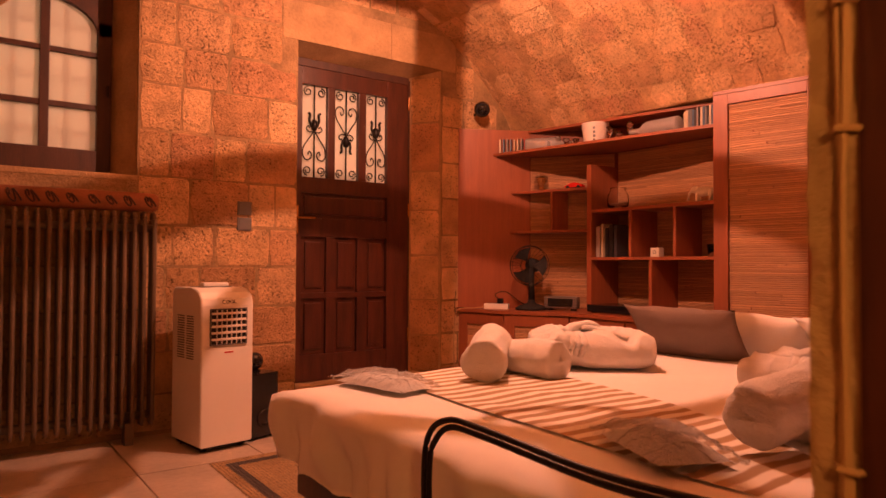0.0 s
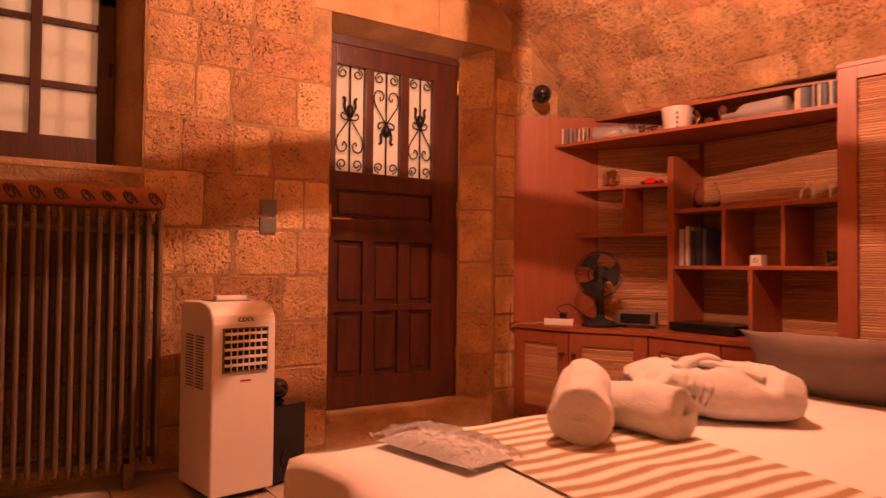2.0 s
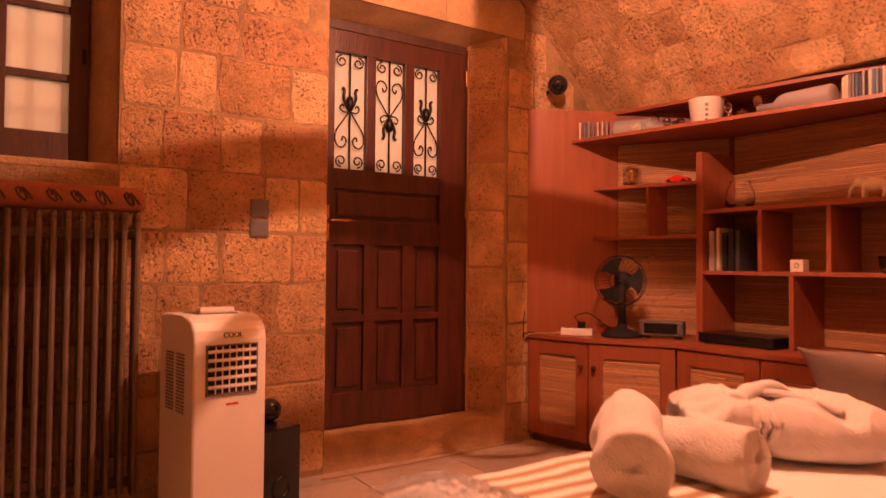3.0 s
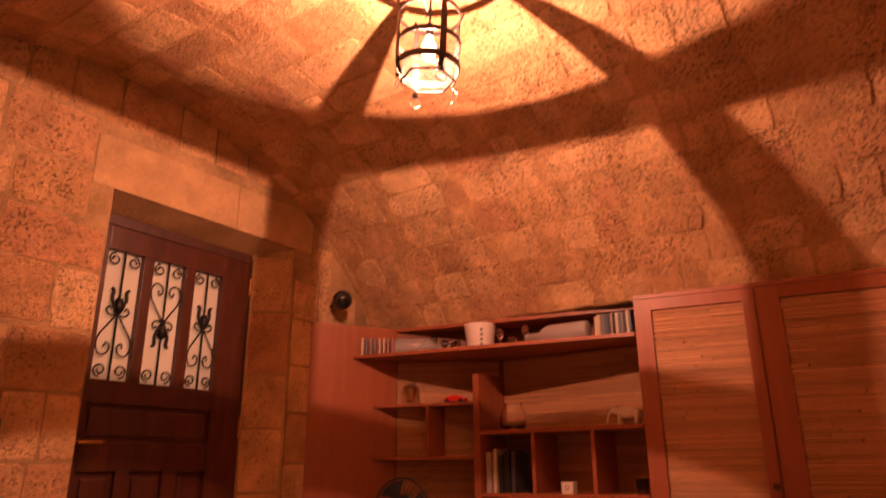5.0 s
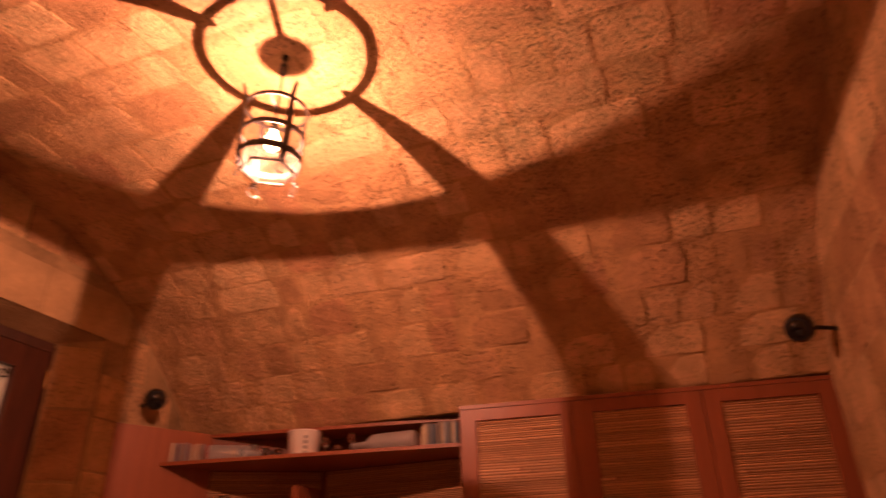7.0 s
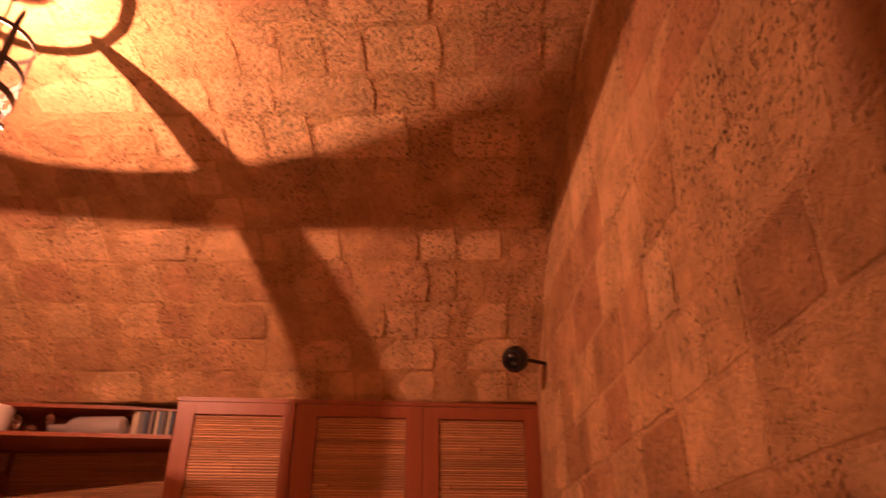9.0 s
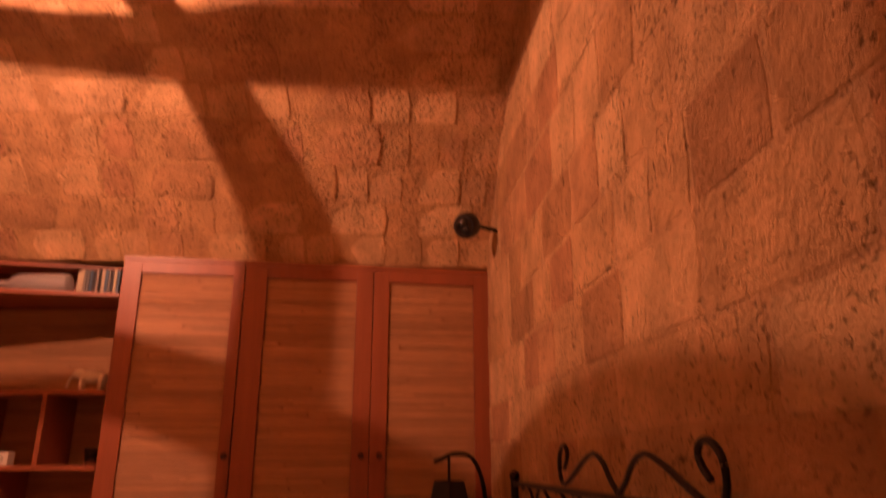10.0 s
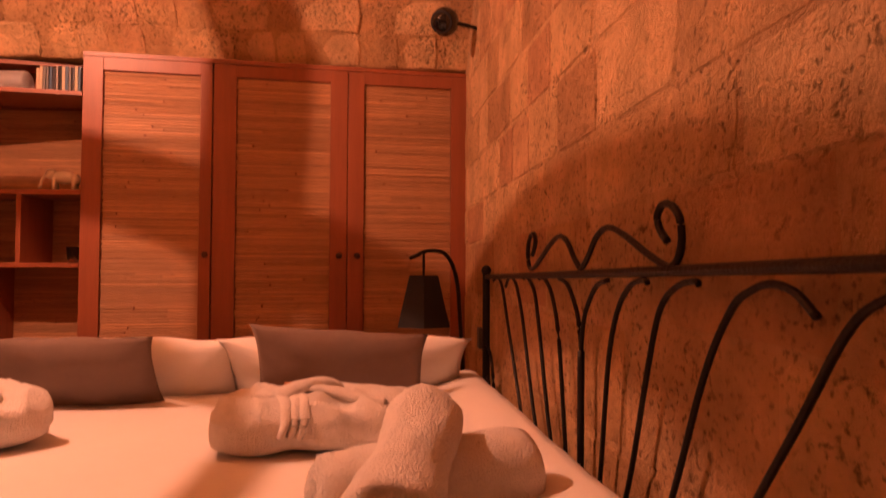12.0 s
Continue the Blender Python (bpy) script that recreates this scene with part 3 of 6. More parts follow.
# cross bar, socket, rod, knob and ceiling rose
a = math.radians(203)
part("spoke", sweep(bmesh.new(), [(0, 0, 0.128), (R * math.cos(a), R * math.sin(a), 0.128)], 0.0045, 6), RAW_IRON, lantern)
part("rod", sweep(bmesh.new(), [(0, 0, 0.07), (0, 0, 0.372)], 0.004, 8), RAW_IRON, lantern)
part("finial", lathe(bmesh.new(), [(0, 0.285), (0.012, 0.293), (0.018, 0.312), (0.012, 0.338), (0, 0.35)], 12), RAW_IRON, lantern, smooth=True)
part("socket", lathe(bmesh.new(), [(0, 0.045), (0.013, 0.046), (0.014, 0.06), (0.012, 0.095), (0, 0.10)], 14), BLACK_PLASTIC, lantern)
part("ceiling_hook", lathe(bmesh.new(), [(0, 0.355), (0.008, 0.357), (0.010, 0.366), (0.011, 0.378), (0, 0.378)], 14), RAW_IRON, lantern)
bm = bmesh.new()
lathe(bm, [(0, -0.038), (0.012, -0.036), (0.024, -0.022), (0.028, -0.004), (0.024, 0.014), (0.014, 0.032), (0.012, 0.045)], 12)
part("bulb", bm, BULB, lantern, "glowing warm bulb", smooth=True).visible_shadow = False
bm = bmesh.new()
lathe(bm, [(R * 0.80, -0.112), (R * 0.80, 0.008), (R * 0.83, 0.010)], 32)
gl = part("glass_cylinder", bm, FILM, lantern, "clear glass cylinder", smooth=True)
gl.visible_shadow = False


# ---- front door ----
door = thing("door_1", "closed dark wooden panel door with three wrought iron grilles", "door", kind="structure")
DX0, DX1, DZ0, DZ1 = 1.762, 2.648, 0.162, 2.185
GX = ((1.853, 2.031), (2.083, 2.257), (2.313, 2.478))
GZ = (1.455, 2.045)
y0, y1 = LEAF_Y, LEAF_Y + 0.045
for x0, x1 in ((DX0, GX[0][0]), (GX[2][1], DX1)):
    boxed("stile", (x0, x1, y0, y1, DZ0, DZ1 - 0.03), DOOR_WOOD, door, 0.003)
for z0, z1 in ((2.045, DZ1 - 0.03), (1.355, 1.455), (1.075, 1.195), (0.685, 0.72), (DZ0, 0.33)):
    boxed("rail", (GX[0][0], GX[2][1], y0 + 0.001, y1, z0, z1), DOOR_WOOD, door, 0.003)
for a, b in ((GX[0][1], GX[1][0]), (GX[1][1], GX[2][0])):
    boxed("mullion", (a, b, y0 + 0.001, y1, GZ[0], GZ[1]), DOOR_WOOD, door, 0.003)
    for z0, z1 in ((0.72, 1.075), (0.33, 0.685)):
        boxed("mullion", (a - 0.005, b + 0.005, y0 + 0.001, y1, z0, z1), DOOR_WOOD, door, 0.003)
for k in range(3):
    a, b = GX[k]
    for z0, z1 in ((0.72, 1.075), (0.33, 0.685)):
        bm = box(bmesh.new(), a + 0.006, b - 0.006, y0 + 0.022, y1 - 0.004, z0, z1)
        box(bm, a + 0.03, b - 0.03, y0 + 0.010, y0 + 0.024, z0 + 0.03, z1 - 0.03, 0.008)
        part("panel", bm, DOOR_WOOD, door)
bm = box(bmesh.new(), GX[0][0], GX[2][1], y0 + 0.022, y1 - 0.004, 1.195, 1.355)
box(bm, GX[0][0] + 0.025, GX[2][1] - 0.025, y0 + 0.010, y0 + 0.024, 1.218, 1.335, 0.008)
part("panel", bm, DOOR_WOOD, door)
boxed("head", (DX0, DX1, y0 - 0.006, y1, DZ1 - 0.03, DZ1 + 0.02), FRAME_WOOD, door, 0.004)
boxed("frame_post", (DX1, DX1 + 0.012, y0 - 0.008, y1, DZ0, DZ1), FRAME_WOOD, door, 0.002)
# grilles
for k in range(3):
    a, b = GX[k]
    cx, w, flip = (a + b) / 2, (b - a), k == 1
    pane = boxed("pane", (a, b, y0 + 0.034, y0 + 0.038, GZ[0], GZ[1]), FROSTED, door, 0, "frosted pale glass pane")
    grille = new("grille")
    grille.parent = door
    yg = y0 + 0.016
    z0, z1 = GZ
    zm = (z0 + z1) / 2
    def bar(pts, r=0.0042):
        part("iron_bar", sweep(bmesh.new(), [(x, yg, z) for x, z in pts], r, 6), IRON, grille, smooth=True)
    bar([(cx, z0), (cx, z1)], 0.0052)
    sgn = -1 if flip else 1
    Z = lambda h: zm + sgn * (h - 0.5) * (z1 - z0)
    H = z1 - z0
    for s in (-1, 1):
        # corner scrolls at top and bottom
        for ze, dirn in ((z1, -1), (z0, 1)):
            r = w * 0.17
            cxs, czs = cx + s * w * 0.26, ze + dirn * (r + 0.012)
            pts = [(cxs + s * r * (1 - 0.65 * i / 20) * math.sin(i / 20 * 2.6 * math.pi), czs - dirn * r * (1 - 0.65 * i / 20) * math.cos(i / 20 * 2.6 * math.pi)) for i in range(21)]
            bar(pts)
        # heart-shaped half
        h = [(cx + s * 0.004, Z(0.50)), (cx + s * w * 0.20, Z(0.42)), (cx + s * w * 0.40, Z(0.33)), (cx + s * w * 0.45, Z(0.25)), (cx + s * w * 0.34, Z(0.19)), (cx + s * w * 0.16, Z(0.20)), (cx + s * w * 0.10, Z(0.25)), (cx + s * w * 0.20, Z(0.28)), (cx + s * w * 0.24, Z(0.245))]
        bar([(p.x, p.z) for p in smooth_path([(x, 0, z) for x, z in h], 5)])
        # small side scrolls and the cast ornament
        h = [(cx + s * 0.004, Z(0.50)), (cx + s * w * 0.18, Z(0.49)), (cx + s * w * 0.30, Z(0.52)), (cx + s * w * 0.24, Z(0.555)), (cx + s * w * 0.17, Z(0.535))]
        bar([(p.x, p.z) for p in smooth_path([(x, 0, z) for x, z in h], 5)])
        h = [(cx, Z(0.51)), (cx + s * w * 0.12, Z(0.56)), (cx + s * w * 0.19, Z(0.62)), (cx + s * w * 0.17, Z(0.68)), (cx + s * w * 0.24, Z(0.70))]
        bar([(p.x, p.z) for p in smooth_path([(x, 0, z) for x, z in h], 5)], 0.008)
    part("cast_leaf", lathe(bmesh.new(), [(0, -0.045), (0.018, -0.03), (0.024, 0.0), (0.016, 0.03), (0, 0.04)], 10, (cx, yg, Z(0.57))), IRON, grille, smooth=True)
handle = new("door_handle")
handle.parent = door
bm = box(bmesh.new(), 1.80, 1.83, y0 - 0.006, y0 + 0.001, 1.09, 1.27, 0.002)
part("plate", bm, BRASS, handle)
part("lever", sweep(bmesh.new(), smooth_path([(1.815, y0, 1.19), (1.815, y0 - 0.045, 1.19), (1.84, y0 - 0.055, 1.19), (1.93, y0 - 0.052, 1.193)], 5), 0.008, 8), BRASS, handle, smooth=True)
for z in (2.02, 1.28, 0.42):
    part("hinge", sweep(bmesh.new(), [(DX1 - 0.004, y0 - 0.012, z - 0.045), (DX1 - 0.004, y0 - 0.012, z + 0.045)], 0.006, 8), BRASS, door, "brass hinge")

# ---- window ----
WY = 3.93
window = thing("window_1", "arched dark wooden window with frosted panes", "window", kind="structure")
wx0, wx1 = WIN[0] + 0.005, WIN[1] - 0.004
arc = lambda x: 2.13 + 0.17 * math.sqrt(max(0, 1 - ((x - 0.436) / 0.262) ** 2))
fx1 = 0.765
boxed("frame_post", (fx1 - 0.07, fx1, WY - 0.03, WY + 0.04, WIN[2], 2.20), FRAME_WOOD, window, 0.004)
boxed("frame_post", (wx0, 0.09, WY - 0.03, WY + 0.04, WIN[2], 2.20), FRAME_WOOD, window, 0.004)
boxed("bottom_rail", (0.09, fx1 - 0.07, WY - 0.031, WY + 0.04, WIN[2], 1.505), FRAME_WOOD, window, 0.004)
for z in (1.738, 2.023):
    boxed("glazing_bar", (0.09, fx1 - 0.07, WY - 0.02, WY + 0.03, z - 0.014 if z < 2 else z - 0.012, z + 0.014), FRAME_WOOD, window, 0.003)
boxed("mullion", (0.427, 0.470, WY - 0.024, WY + 0.032, 1.505, 2.31), FRAME_WOOD, window, 0.003)
# splayed stone reveal beside the frame
boxed("reveal_stone", (fx1 + 0.002, WIN[1] + 0.004, WY - 0.012, WY + 0.06, WIN[2], 2.5), SMOOTH_STONE, wall_north, 0.004)
bm = bmesh.new()
prism(bm, [(0.851, Y_DOOR + 0.006), (0.858, WY - 0.010), (fx1 + 0.004, WY - 0.010), (fx1 + 0.002, WY - 0.016)], WIN[2], 2.5)
part("reveal_stone", bm, SMOOTH_STONE, wall_north)
# arched head: a board with a curved underside
bm = bmesh.new()
n = 48
lo, hi = [], []
for i in range(n + 1):
    x = wx0 + (fx1 - wx0) * i / n
    for lst, z in ((lo, arc(x)), (hi, 2.49)):
        lst.append((bm.verts.new((x, WY - 0.03, z)), bm.verts.new((x, WY + 0.04, z))))
for i in range(n):
    for q in ((lo[i][0], lo[i + 1][0], hi[i + 1][0], hi[i][0]), (lo[i][1], hi[i][1], hi[i + 1][1], lo[i + 1][1]), (lo[i][0], lo[i][1], lo[i + 1][1], lo[i + 1][0])):
        bm.faces.new(q)
part("arched_head", bm, FRAME_WOOD, window)
for x0, x1 in ((0.09, 0.427), (0.470, fx1 - 0.07)):
    for z0, z1 in ((1.505, 1.724), (1.752, 2.011), (2.037, 2.40)):
        boxed("pane", (x0, x1, WY + 0.008, WY + 0.012, z0, z1), FROSTED, window, 0, "frosted pale glass pane")
part("latch", sweep(bmesh.new(), [(fx1 - 0.02, WY - 0.04, 1.80), (fx1 - 0.02, WY - 0.045, 1.86)], 0.008, 8), BLACK_MATT, window)
bars = thing("window_bars", "iron security bars outside the frosted window", "window bars", kind="structure")
for x in (0.20, 0.31, 0.55, 0.66, 0.10):
    part("bar", sweep(bmesh.new(), [(x, WY + 0.032, WIN[2]), (x, WY + 0.032, 2.5)], 0.008, 8), IRON, bars)
for z in (1.60, 1.88, 2.16):
    part("bar", sweep(bmesh.new(), [(WIN[0], WY + 0.045, z), (WIN[1], WY + 0.045, z)], 0.008, 8), IRON, bars)
# street light that falls on the panes from outside
for nm, x0, x1, z0, z1, y, power in (("window_glow", 0.03, 0.84, 1.38, 2.45, Y_DOOR + WALL_D + 0.05, 5.0), ("door_glow", 1.85, 2.48, 1.45, 2.05, Y_DOOR + WALL_D + 0.05, 3.2)):
    ld = bpy.data.lights.new(nm, "AREA")
    ld.shape, ld.size, ld.size_y, ld.energy, ld.color = "RECTANGLE", x1 - x0, z1 - z0, power, (1.0, 0.55, 0.30)
    lo_ = new(nm, ld)
    lo_.matrix_basis = look(((x0 + x1) / 2, y, (z0 + z1) / 2), ((x0 + x1) / 2, 0, (z0 + z1) / 2))


# ---- cabinets ----
CX = 3.466              # front plane of shelves and wardrobe


def reed_sheet(name, parent, x, y0, y1, z0, z1, seed, pitch=0.0105):
    """Split reeds laid side by side, each a low half-round with its own wobble and knots."""
    rnd = random.Random(seed)
    vs, fs = [], []
    z = z0
    while z < z1 - 0.002:
        h = min(rnd.uniform(0.7, 1.35) * pitch, z1 - z)
        ya = y0
        while ya < y1 - 1e-4:
            yb = y1 if rnd.random() < 0.45 else min(y1, ya + rnd.uniform(0.1, 0.5))
            if y1 - yb < 0.05:
                yb = y1
            d = rnd.uniform(0.0, 0.0022)
            b = len(vs)
            gap = rnd.uniform(0.001, 0.008)
            for y in (ya + 0.0006, yb - gap):
                vs += [(x, y, z + 0.0009), (x - 0.0024 - d, y, z + h * 0.25), (x - 0.0034 - d, y, z + h * 0.55), (x - 0.0014 - d * 0.5, y, z + h - 0.0012), (x, y, z + h - 0.0006)]
            fs += [(b + i, b + i + 1, b + 6 + i, b + 5 + i) for i in range(4)]
            fs += [(b, b + 1, b + 2, b + 3, b + 4), (b + 9, b + 8, b + 7, b + 6, b + 5)]
            ya = yb
        z += h
    me = bpy.data.meshes.new(name)
    me.from_pydata(vs, [], fs)
    me.materials.append(REED)
    ob = new(name, me)
    ob.parent = parent
    return tagged(ob, "woven panel of split reeds", kind="stuff")


def reed_material_random(m):
    """Lets each reed take its own tone."""
    N, L = m.node_tree.nodes, m.node_tree.links
    geo = next(n for n in N if n.bl_idname == "ShaderNodeNewGeometry")
    b = N["Principled BSDF"]
    src = b.inputs["Base Color"].links[0].from_socket
    hsv = N.new("ShaderNodeHueSaturation")
    mr = N.new("ShaderNodeMapRange")
    mr.inputs["To Min"].default_value, mr.inputs["To Max"].default_value = 0.74, 1.14
    L.new(geo.outputs["Random Per Island"], mr.inputs["Value"])
    L.new(mr.outputs[0], hsv.inputs["Value"])
    L.new(src, hsv.inputs["Color"])
    L.new(hsv.outputs[0], b.inputs["Base Color"])


reed_material_random(REED)


def knob_at(parent, p, axis=(-1, 0, 0), mat=DOOR_WOOD):
    q = Vector((0, 0, 1)).rotation_difference(Vector(axis))
    bm = lathe(bmesh.new(), [(0.007, 0), (0.006, 0.012), (0.013, 0.018), (0.014, 0.026), (0, 0.031)], 14)
    bmesh.ops.transform(bm, matrix=Matrix.Translation(p) @ q.to_matrix().to_4x4(), verts=bm.verts)
    return part("knob", bm, mat, parent, smooth=True)


# wardrobe of three doors
wardrobe = thing("wardrobe", "tall cherry wood wardrobe with three reed-filled doors", "wardrobe")
WTOP, PANEL_TOP, WLEN = 1.855, 1.779, 1.668
WARD = pose(3.437, 1.985, 0, 0, 0, 8.5)      # its front runs askew, from the shelves to the bed wall
ward_at = lambda d, back=0.0: tuple((WARD @ Vector((back, -d, 0)))[:2])
part("body", prism(bmesh.new(), [ward_at(0, 0.022), ward_at(WLEN, 0.022), (X_EAST - 0.01, ward_at(WLEN)[1]), (X_EAST - 0.01, 1.985)], 0.0, WTOP - 0.019), CHERRY, wardrobe)
for name_i, (a, b, pa, pb, kn) in enumerate(((0.0, 0.525, 0.079, 0.476, 0.505), (0.531, 1.111, 0.626, 1.035, 1.077), (1.115, WLEN, 1.187, 1.590, 1.158))):
    leaf = new("wardrobe_door")
    leaf.parent = wardrobe
    leaf.matrix_basis = WARD
    tagged(leaf, "cherry framed door filled with split reeds")
    for y0_, y1_, z0_, z1_ in ((a, pa, 0.06, WTOP - 0.02), (pb, b, 0.06, WTOP - 0.02), (pa, pb, PANEL_TOP, WTOP - 0.02), (pa, pb, 0.06, 0.16)):
        boxed("frame_piece", (0.0, 0.02, -y1_, -y0_, z0_, z1_), CHERRY, leaf, 0.002)
    reed_sheet("reed_panel", leaf, 0.016, -pb, -pa, 0.16, PANEL_TOP, 40 + name_i)
    # darker backing paints the shade in the gaps between reeds
    boxed("backing", (0.0165, 0.0205, -pb, -pa, 0.16, PANEL_TOP), CHERRY_SHADED, leaf, 0)
    knob_at(leaf, (0, -kn, 0.995))
# top board
part("top_board", prism(bmesh.new(), [ward_at(0, -0.003), ward_at(WLEN, -0.003), (X_EAST - 0.012, ward_at(WLEN)[1]), (X_EAST - 0.012, 1.985)], WTOP - 0.0185, WTOP), CHERRY, wardrobe)

# open shelving between the wardrobe and the corner, with the diagonal side panel
shelving = thing("shelf_unit", "open cherry wood shelving unit with reed back", "shelf unit")
PA, PB = Vector((2.958, 3.655)), Vector((3.412, 3.410))   # diagonal panel in plan


def diag(x):
    return PA.y + (x - PA.x) * (PB.y - PA.y) / (PB.x - PA.x)


T = 0.018
dn = Vector((PB.y - PA.y, -(PB.x - PA.x))).normalized()   # towards the room
bm = prism(bmesh.new(), [tuple(PA), tuple(PB), tuple(PB - dn * T), (PA.x + 0.035, 3.658)], 0.602, 1.862)
part("side_panel", bm, CHERRY, shelving)


def board(name, outline, z0, z1, mat=CHERRY):
    return part(name, prism(bmesh.new(), outline, z0, z1), mat, shelving)


XB = 3.735              # back panel, then askew to the end of the diagonal one
BEND = Vector((XB, 2.90))
board("top_shelf", [(3.178, diag(3.178)), (CX, 2.002), (XB, 2.002), tuple(BEND), tuple(PB)], 1.672, 1.690)
board("crown_board", [(3.40, diag(3.40)), (3.66, 2.002), (XB, 2.002), tuple(BEND), tuple(PB)], 1.843, 1.861)
# backs in the darkened veneer, which paints in the shade inside the shelves
boxed("back_panel", (XB, XB + 0.012, 2.002, BEND.y - 0.002, 0.602, 1.842), CHERRY_SHADED, shelving, 0)
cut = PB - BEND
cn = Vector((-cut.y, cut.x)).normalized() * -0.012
part("corner_back", prism(bmesh.new(), [tuple(BEND), tuple(PB), tuple(PB + cn), tuple(BEND + cn)], 0.602, 1.842), CHERRY_SHADED, shelving)
reed_sheet("reed_back", shelving, XB - 0.0005, 2.004, 2.885, 0.605, 1.668, 71, 0.009)
corner_reeds = reed_sheet("reed_back", shelving, -0.0005, 0.01, cut.length - 0.004, 0.605, 1.668, 72, 0.009)
corner_reeds.matrix_basis = pose(BEND.x, BEND.y, 0, 0, 0, math.degrees(math.atan2(cut.y, cut.x)) - 90)
# divider and cubbies
boxed("divider", (CX, XB - 0.004, 2.884, 2.922, 0.602, 1.566), CHERRY, shelving, 0.002)
boxed("middle_shelf", (CX + 0.002, XB - 0.004, 2.002, 2.883, 1.248, 1.268), CHERRY, shelving, 0.002)
boxed("lower_shelf", (CX + 0.001, XB - 0.004, 2.002, 2.883, 0.938, 0.957), CHERRY, shelving, 0.002)
for y in (2.575, 2.256):
    boxed("upright", (CX + 0.003, XB - 0.004, y - 0.011, y + 0.009, 0.958, 1.247), CHERRY, shelving, 0.002)
boxed("upright", (CX + 0.003, XB - 0.004, 2.412, 2.434, 0.602, 0.937), CHERRY, shelving, 0.002)
for zz in (1.405, 1.125):
    board("corner_shelf", [(3.29, diag(3.29)), (CX + 0.004, 2.923), (XB - 0.006, 2.923), (PB.x - 0.004, PB.y - 0.003)], zz, zz + 0.017)
boxed("upright", (3.392, 3.545, 3.165, 3.183, 1.143, 1.404), CHERRY, shelving, 0.002)

# base cabinets with continuous top
FRONT = [(2.952, 3.640), (3.040, 3.262), (3.262, 2.885), (3.262, 2.005)]
worktop = thing("worktop", "continuous cherry wood cabinet top round the corner", "worktop")
part("board", prism(bmesh.new(), [(2.946, 3.655), *[(x - 0.012, y) for x, y in FRONT], (3.84, 2.005), (3.84, 3.655)], 0.578, 0.600), CHERRY, worktop)
for i in range(3):
    a, b = Vector(FRONT[i]), Vector(FRONT[i + 1])
    n_doors = 1 if i < 2 else 2
    for k in range(n_doors):
        p, q = a.lerp(b, k / n_doors), a.lerp(b, (k + 1) / n_doors)
        d = (q - p)
        w = d.length
        cab = thing("base_cabinet", "low cherry cabinet with reed-filled door", "cabinet", at=(p.x, p.y, 0), rz=math.degrees(math.atan2(d.y, d.x)), group="base cabinets")
        part("body", box(bmesh.new(), 0.004, w - 0.004, 0.024, 0.16, 0.05, 0.576), CHERRY, cab)
        # set-back plinth, its shade painted in by the darker veneer
        part("plinth", box(bmesh.new(), 0.004, w - 0.004, 0.05, 0.14, 0.0, 0.05), CHERRY_SHADED, cab)
        leaf = new("cabinet_door")
        leaf.parent = cab
        m_ = 0.075
        for x0_, x1_, z0_, z1_ in ((0.005, m_, 0.055, 0.57), (w - m_, w - 0.005, 0.055, 0.57), (m_, w - m_, 0.50, 0.57), (m_, w - m_, 0.055, 0.125)):
            part("frame_piece", box(bmesh.new(), x0_, x1_, 0.0, 0.02, z0_, z1_, 0.002), CHERRY, leaf)
        r_ = reed_sheet("reed_panel", leaf, 0.0, m_, w - m_, 0.125, 0.50, 90 + 3 * i + k)
        r_.matrix_basis = Matrix(((0, 1, 0, 0), (1, 0, 0, 0.014), (0, 0, 1, 0), (0, 0, 0, 1)))
        kx = (w - 0.035 if i == 0 else 0.035) if i < 2 else (0.035 if k else w - 0.035)
        knob_at(leaf, (kx, 0.0, 0.45), (0, -1, 0))


# ---- bed ----
BX0, BX1, BY1, BTOP = 0.935, 3.02, 1.945, 0.505
bed = thing("bed", "double bed with a creased white cotton sheet", "bed")
bm = bmesh.new()


def drape(u, v):
    """The sheet: top and hanging sides, with folds."""
    # u runs across the width (from the wall to the open side), v along the length (head to foot)
    su = u * 2.25
    sv = v * 2.62
    yw = bed_wall(BX1 - min(sv, BX1 - BX0)) + 0.045
    Wd = BY1 - yw
    L_ = BX1 - BX0
    over_y = max(0.0, su - Wd)
    over_x = max(0.0, sv - L_)
    y = yw + min(su, Wd)
    x = BX1 - min(sv, L_)
    z = BTOP + 0.006 * noise.noise((x * 2.2, y * 2.2, 0)) + 0.004 * noise.noise((x * 7, y * 5, 3))
    ed = min(1.0, min(abs(su - Wd), abs(sv - L_)) / 0.05) if not (over_x or over_y) else 0
    z += 0.058 * math.exp(-((su - 0.05) / 0.16) ** 2) - 0.014 * (1 - ed) - 0.05 * (1 - min(1.0, su / 0.035)) ** 2
    hem = 0.212 + 0.15 * min(1.0, max(0.0, (1.58 - y) / 0.45)) if over_x >= over_y else 0.215
    drop = min(max(over_x, over_y), hem + 0.012 * math.sin(y * 31 + x * 23))
    if over_x or over_y:
        z -= drop
        fold = 0.020 * min(1, drop / 0.14) * (math.sin(y * 17 - drop * 9 * (y - 0.9) + 2.4 * noise.noise((y * 3, drop * 2, 9))) + 0.8 * math.sin(y * 47 + drop * 11 + 3 * noise.noise((y * 4, drop * 3, 2))) if over_x >= over_y else math.sin(x * 17 + 2 * noise.noise((x * 3, drop * 2, 1))))
        crease = 0.030 * noise.noise((x * 5 + drop * 4, y * 5 - drop * 3, 4))
        if over_x >= over_y:
            x -= 0.012 + fold + crease + 0.03 * drop
            y += 0.0 if over_y == 0 else 0.02
        else:
            y += 0.012 + fold + crease + 0.03 * drop
        z += 0.010 * noise.noise((x * 3, y * 3, 8))
    return (x, y, z)


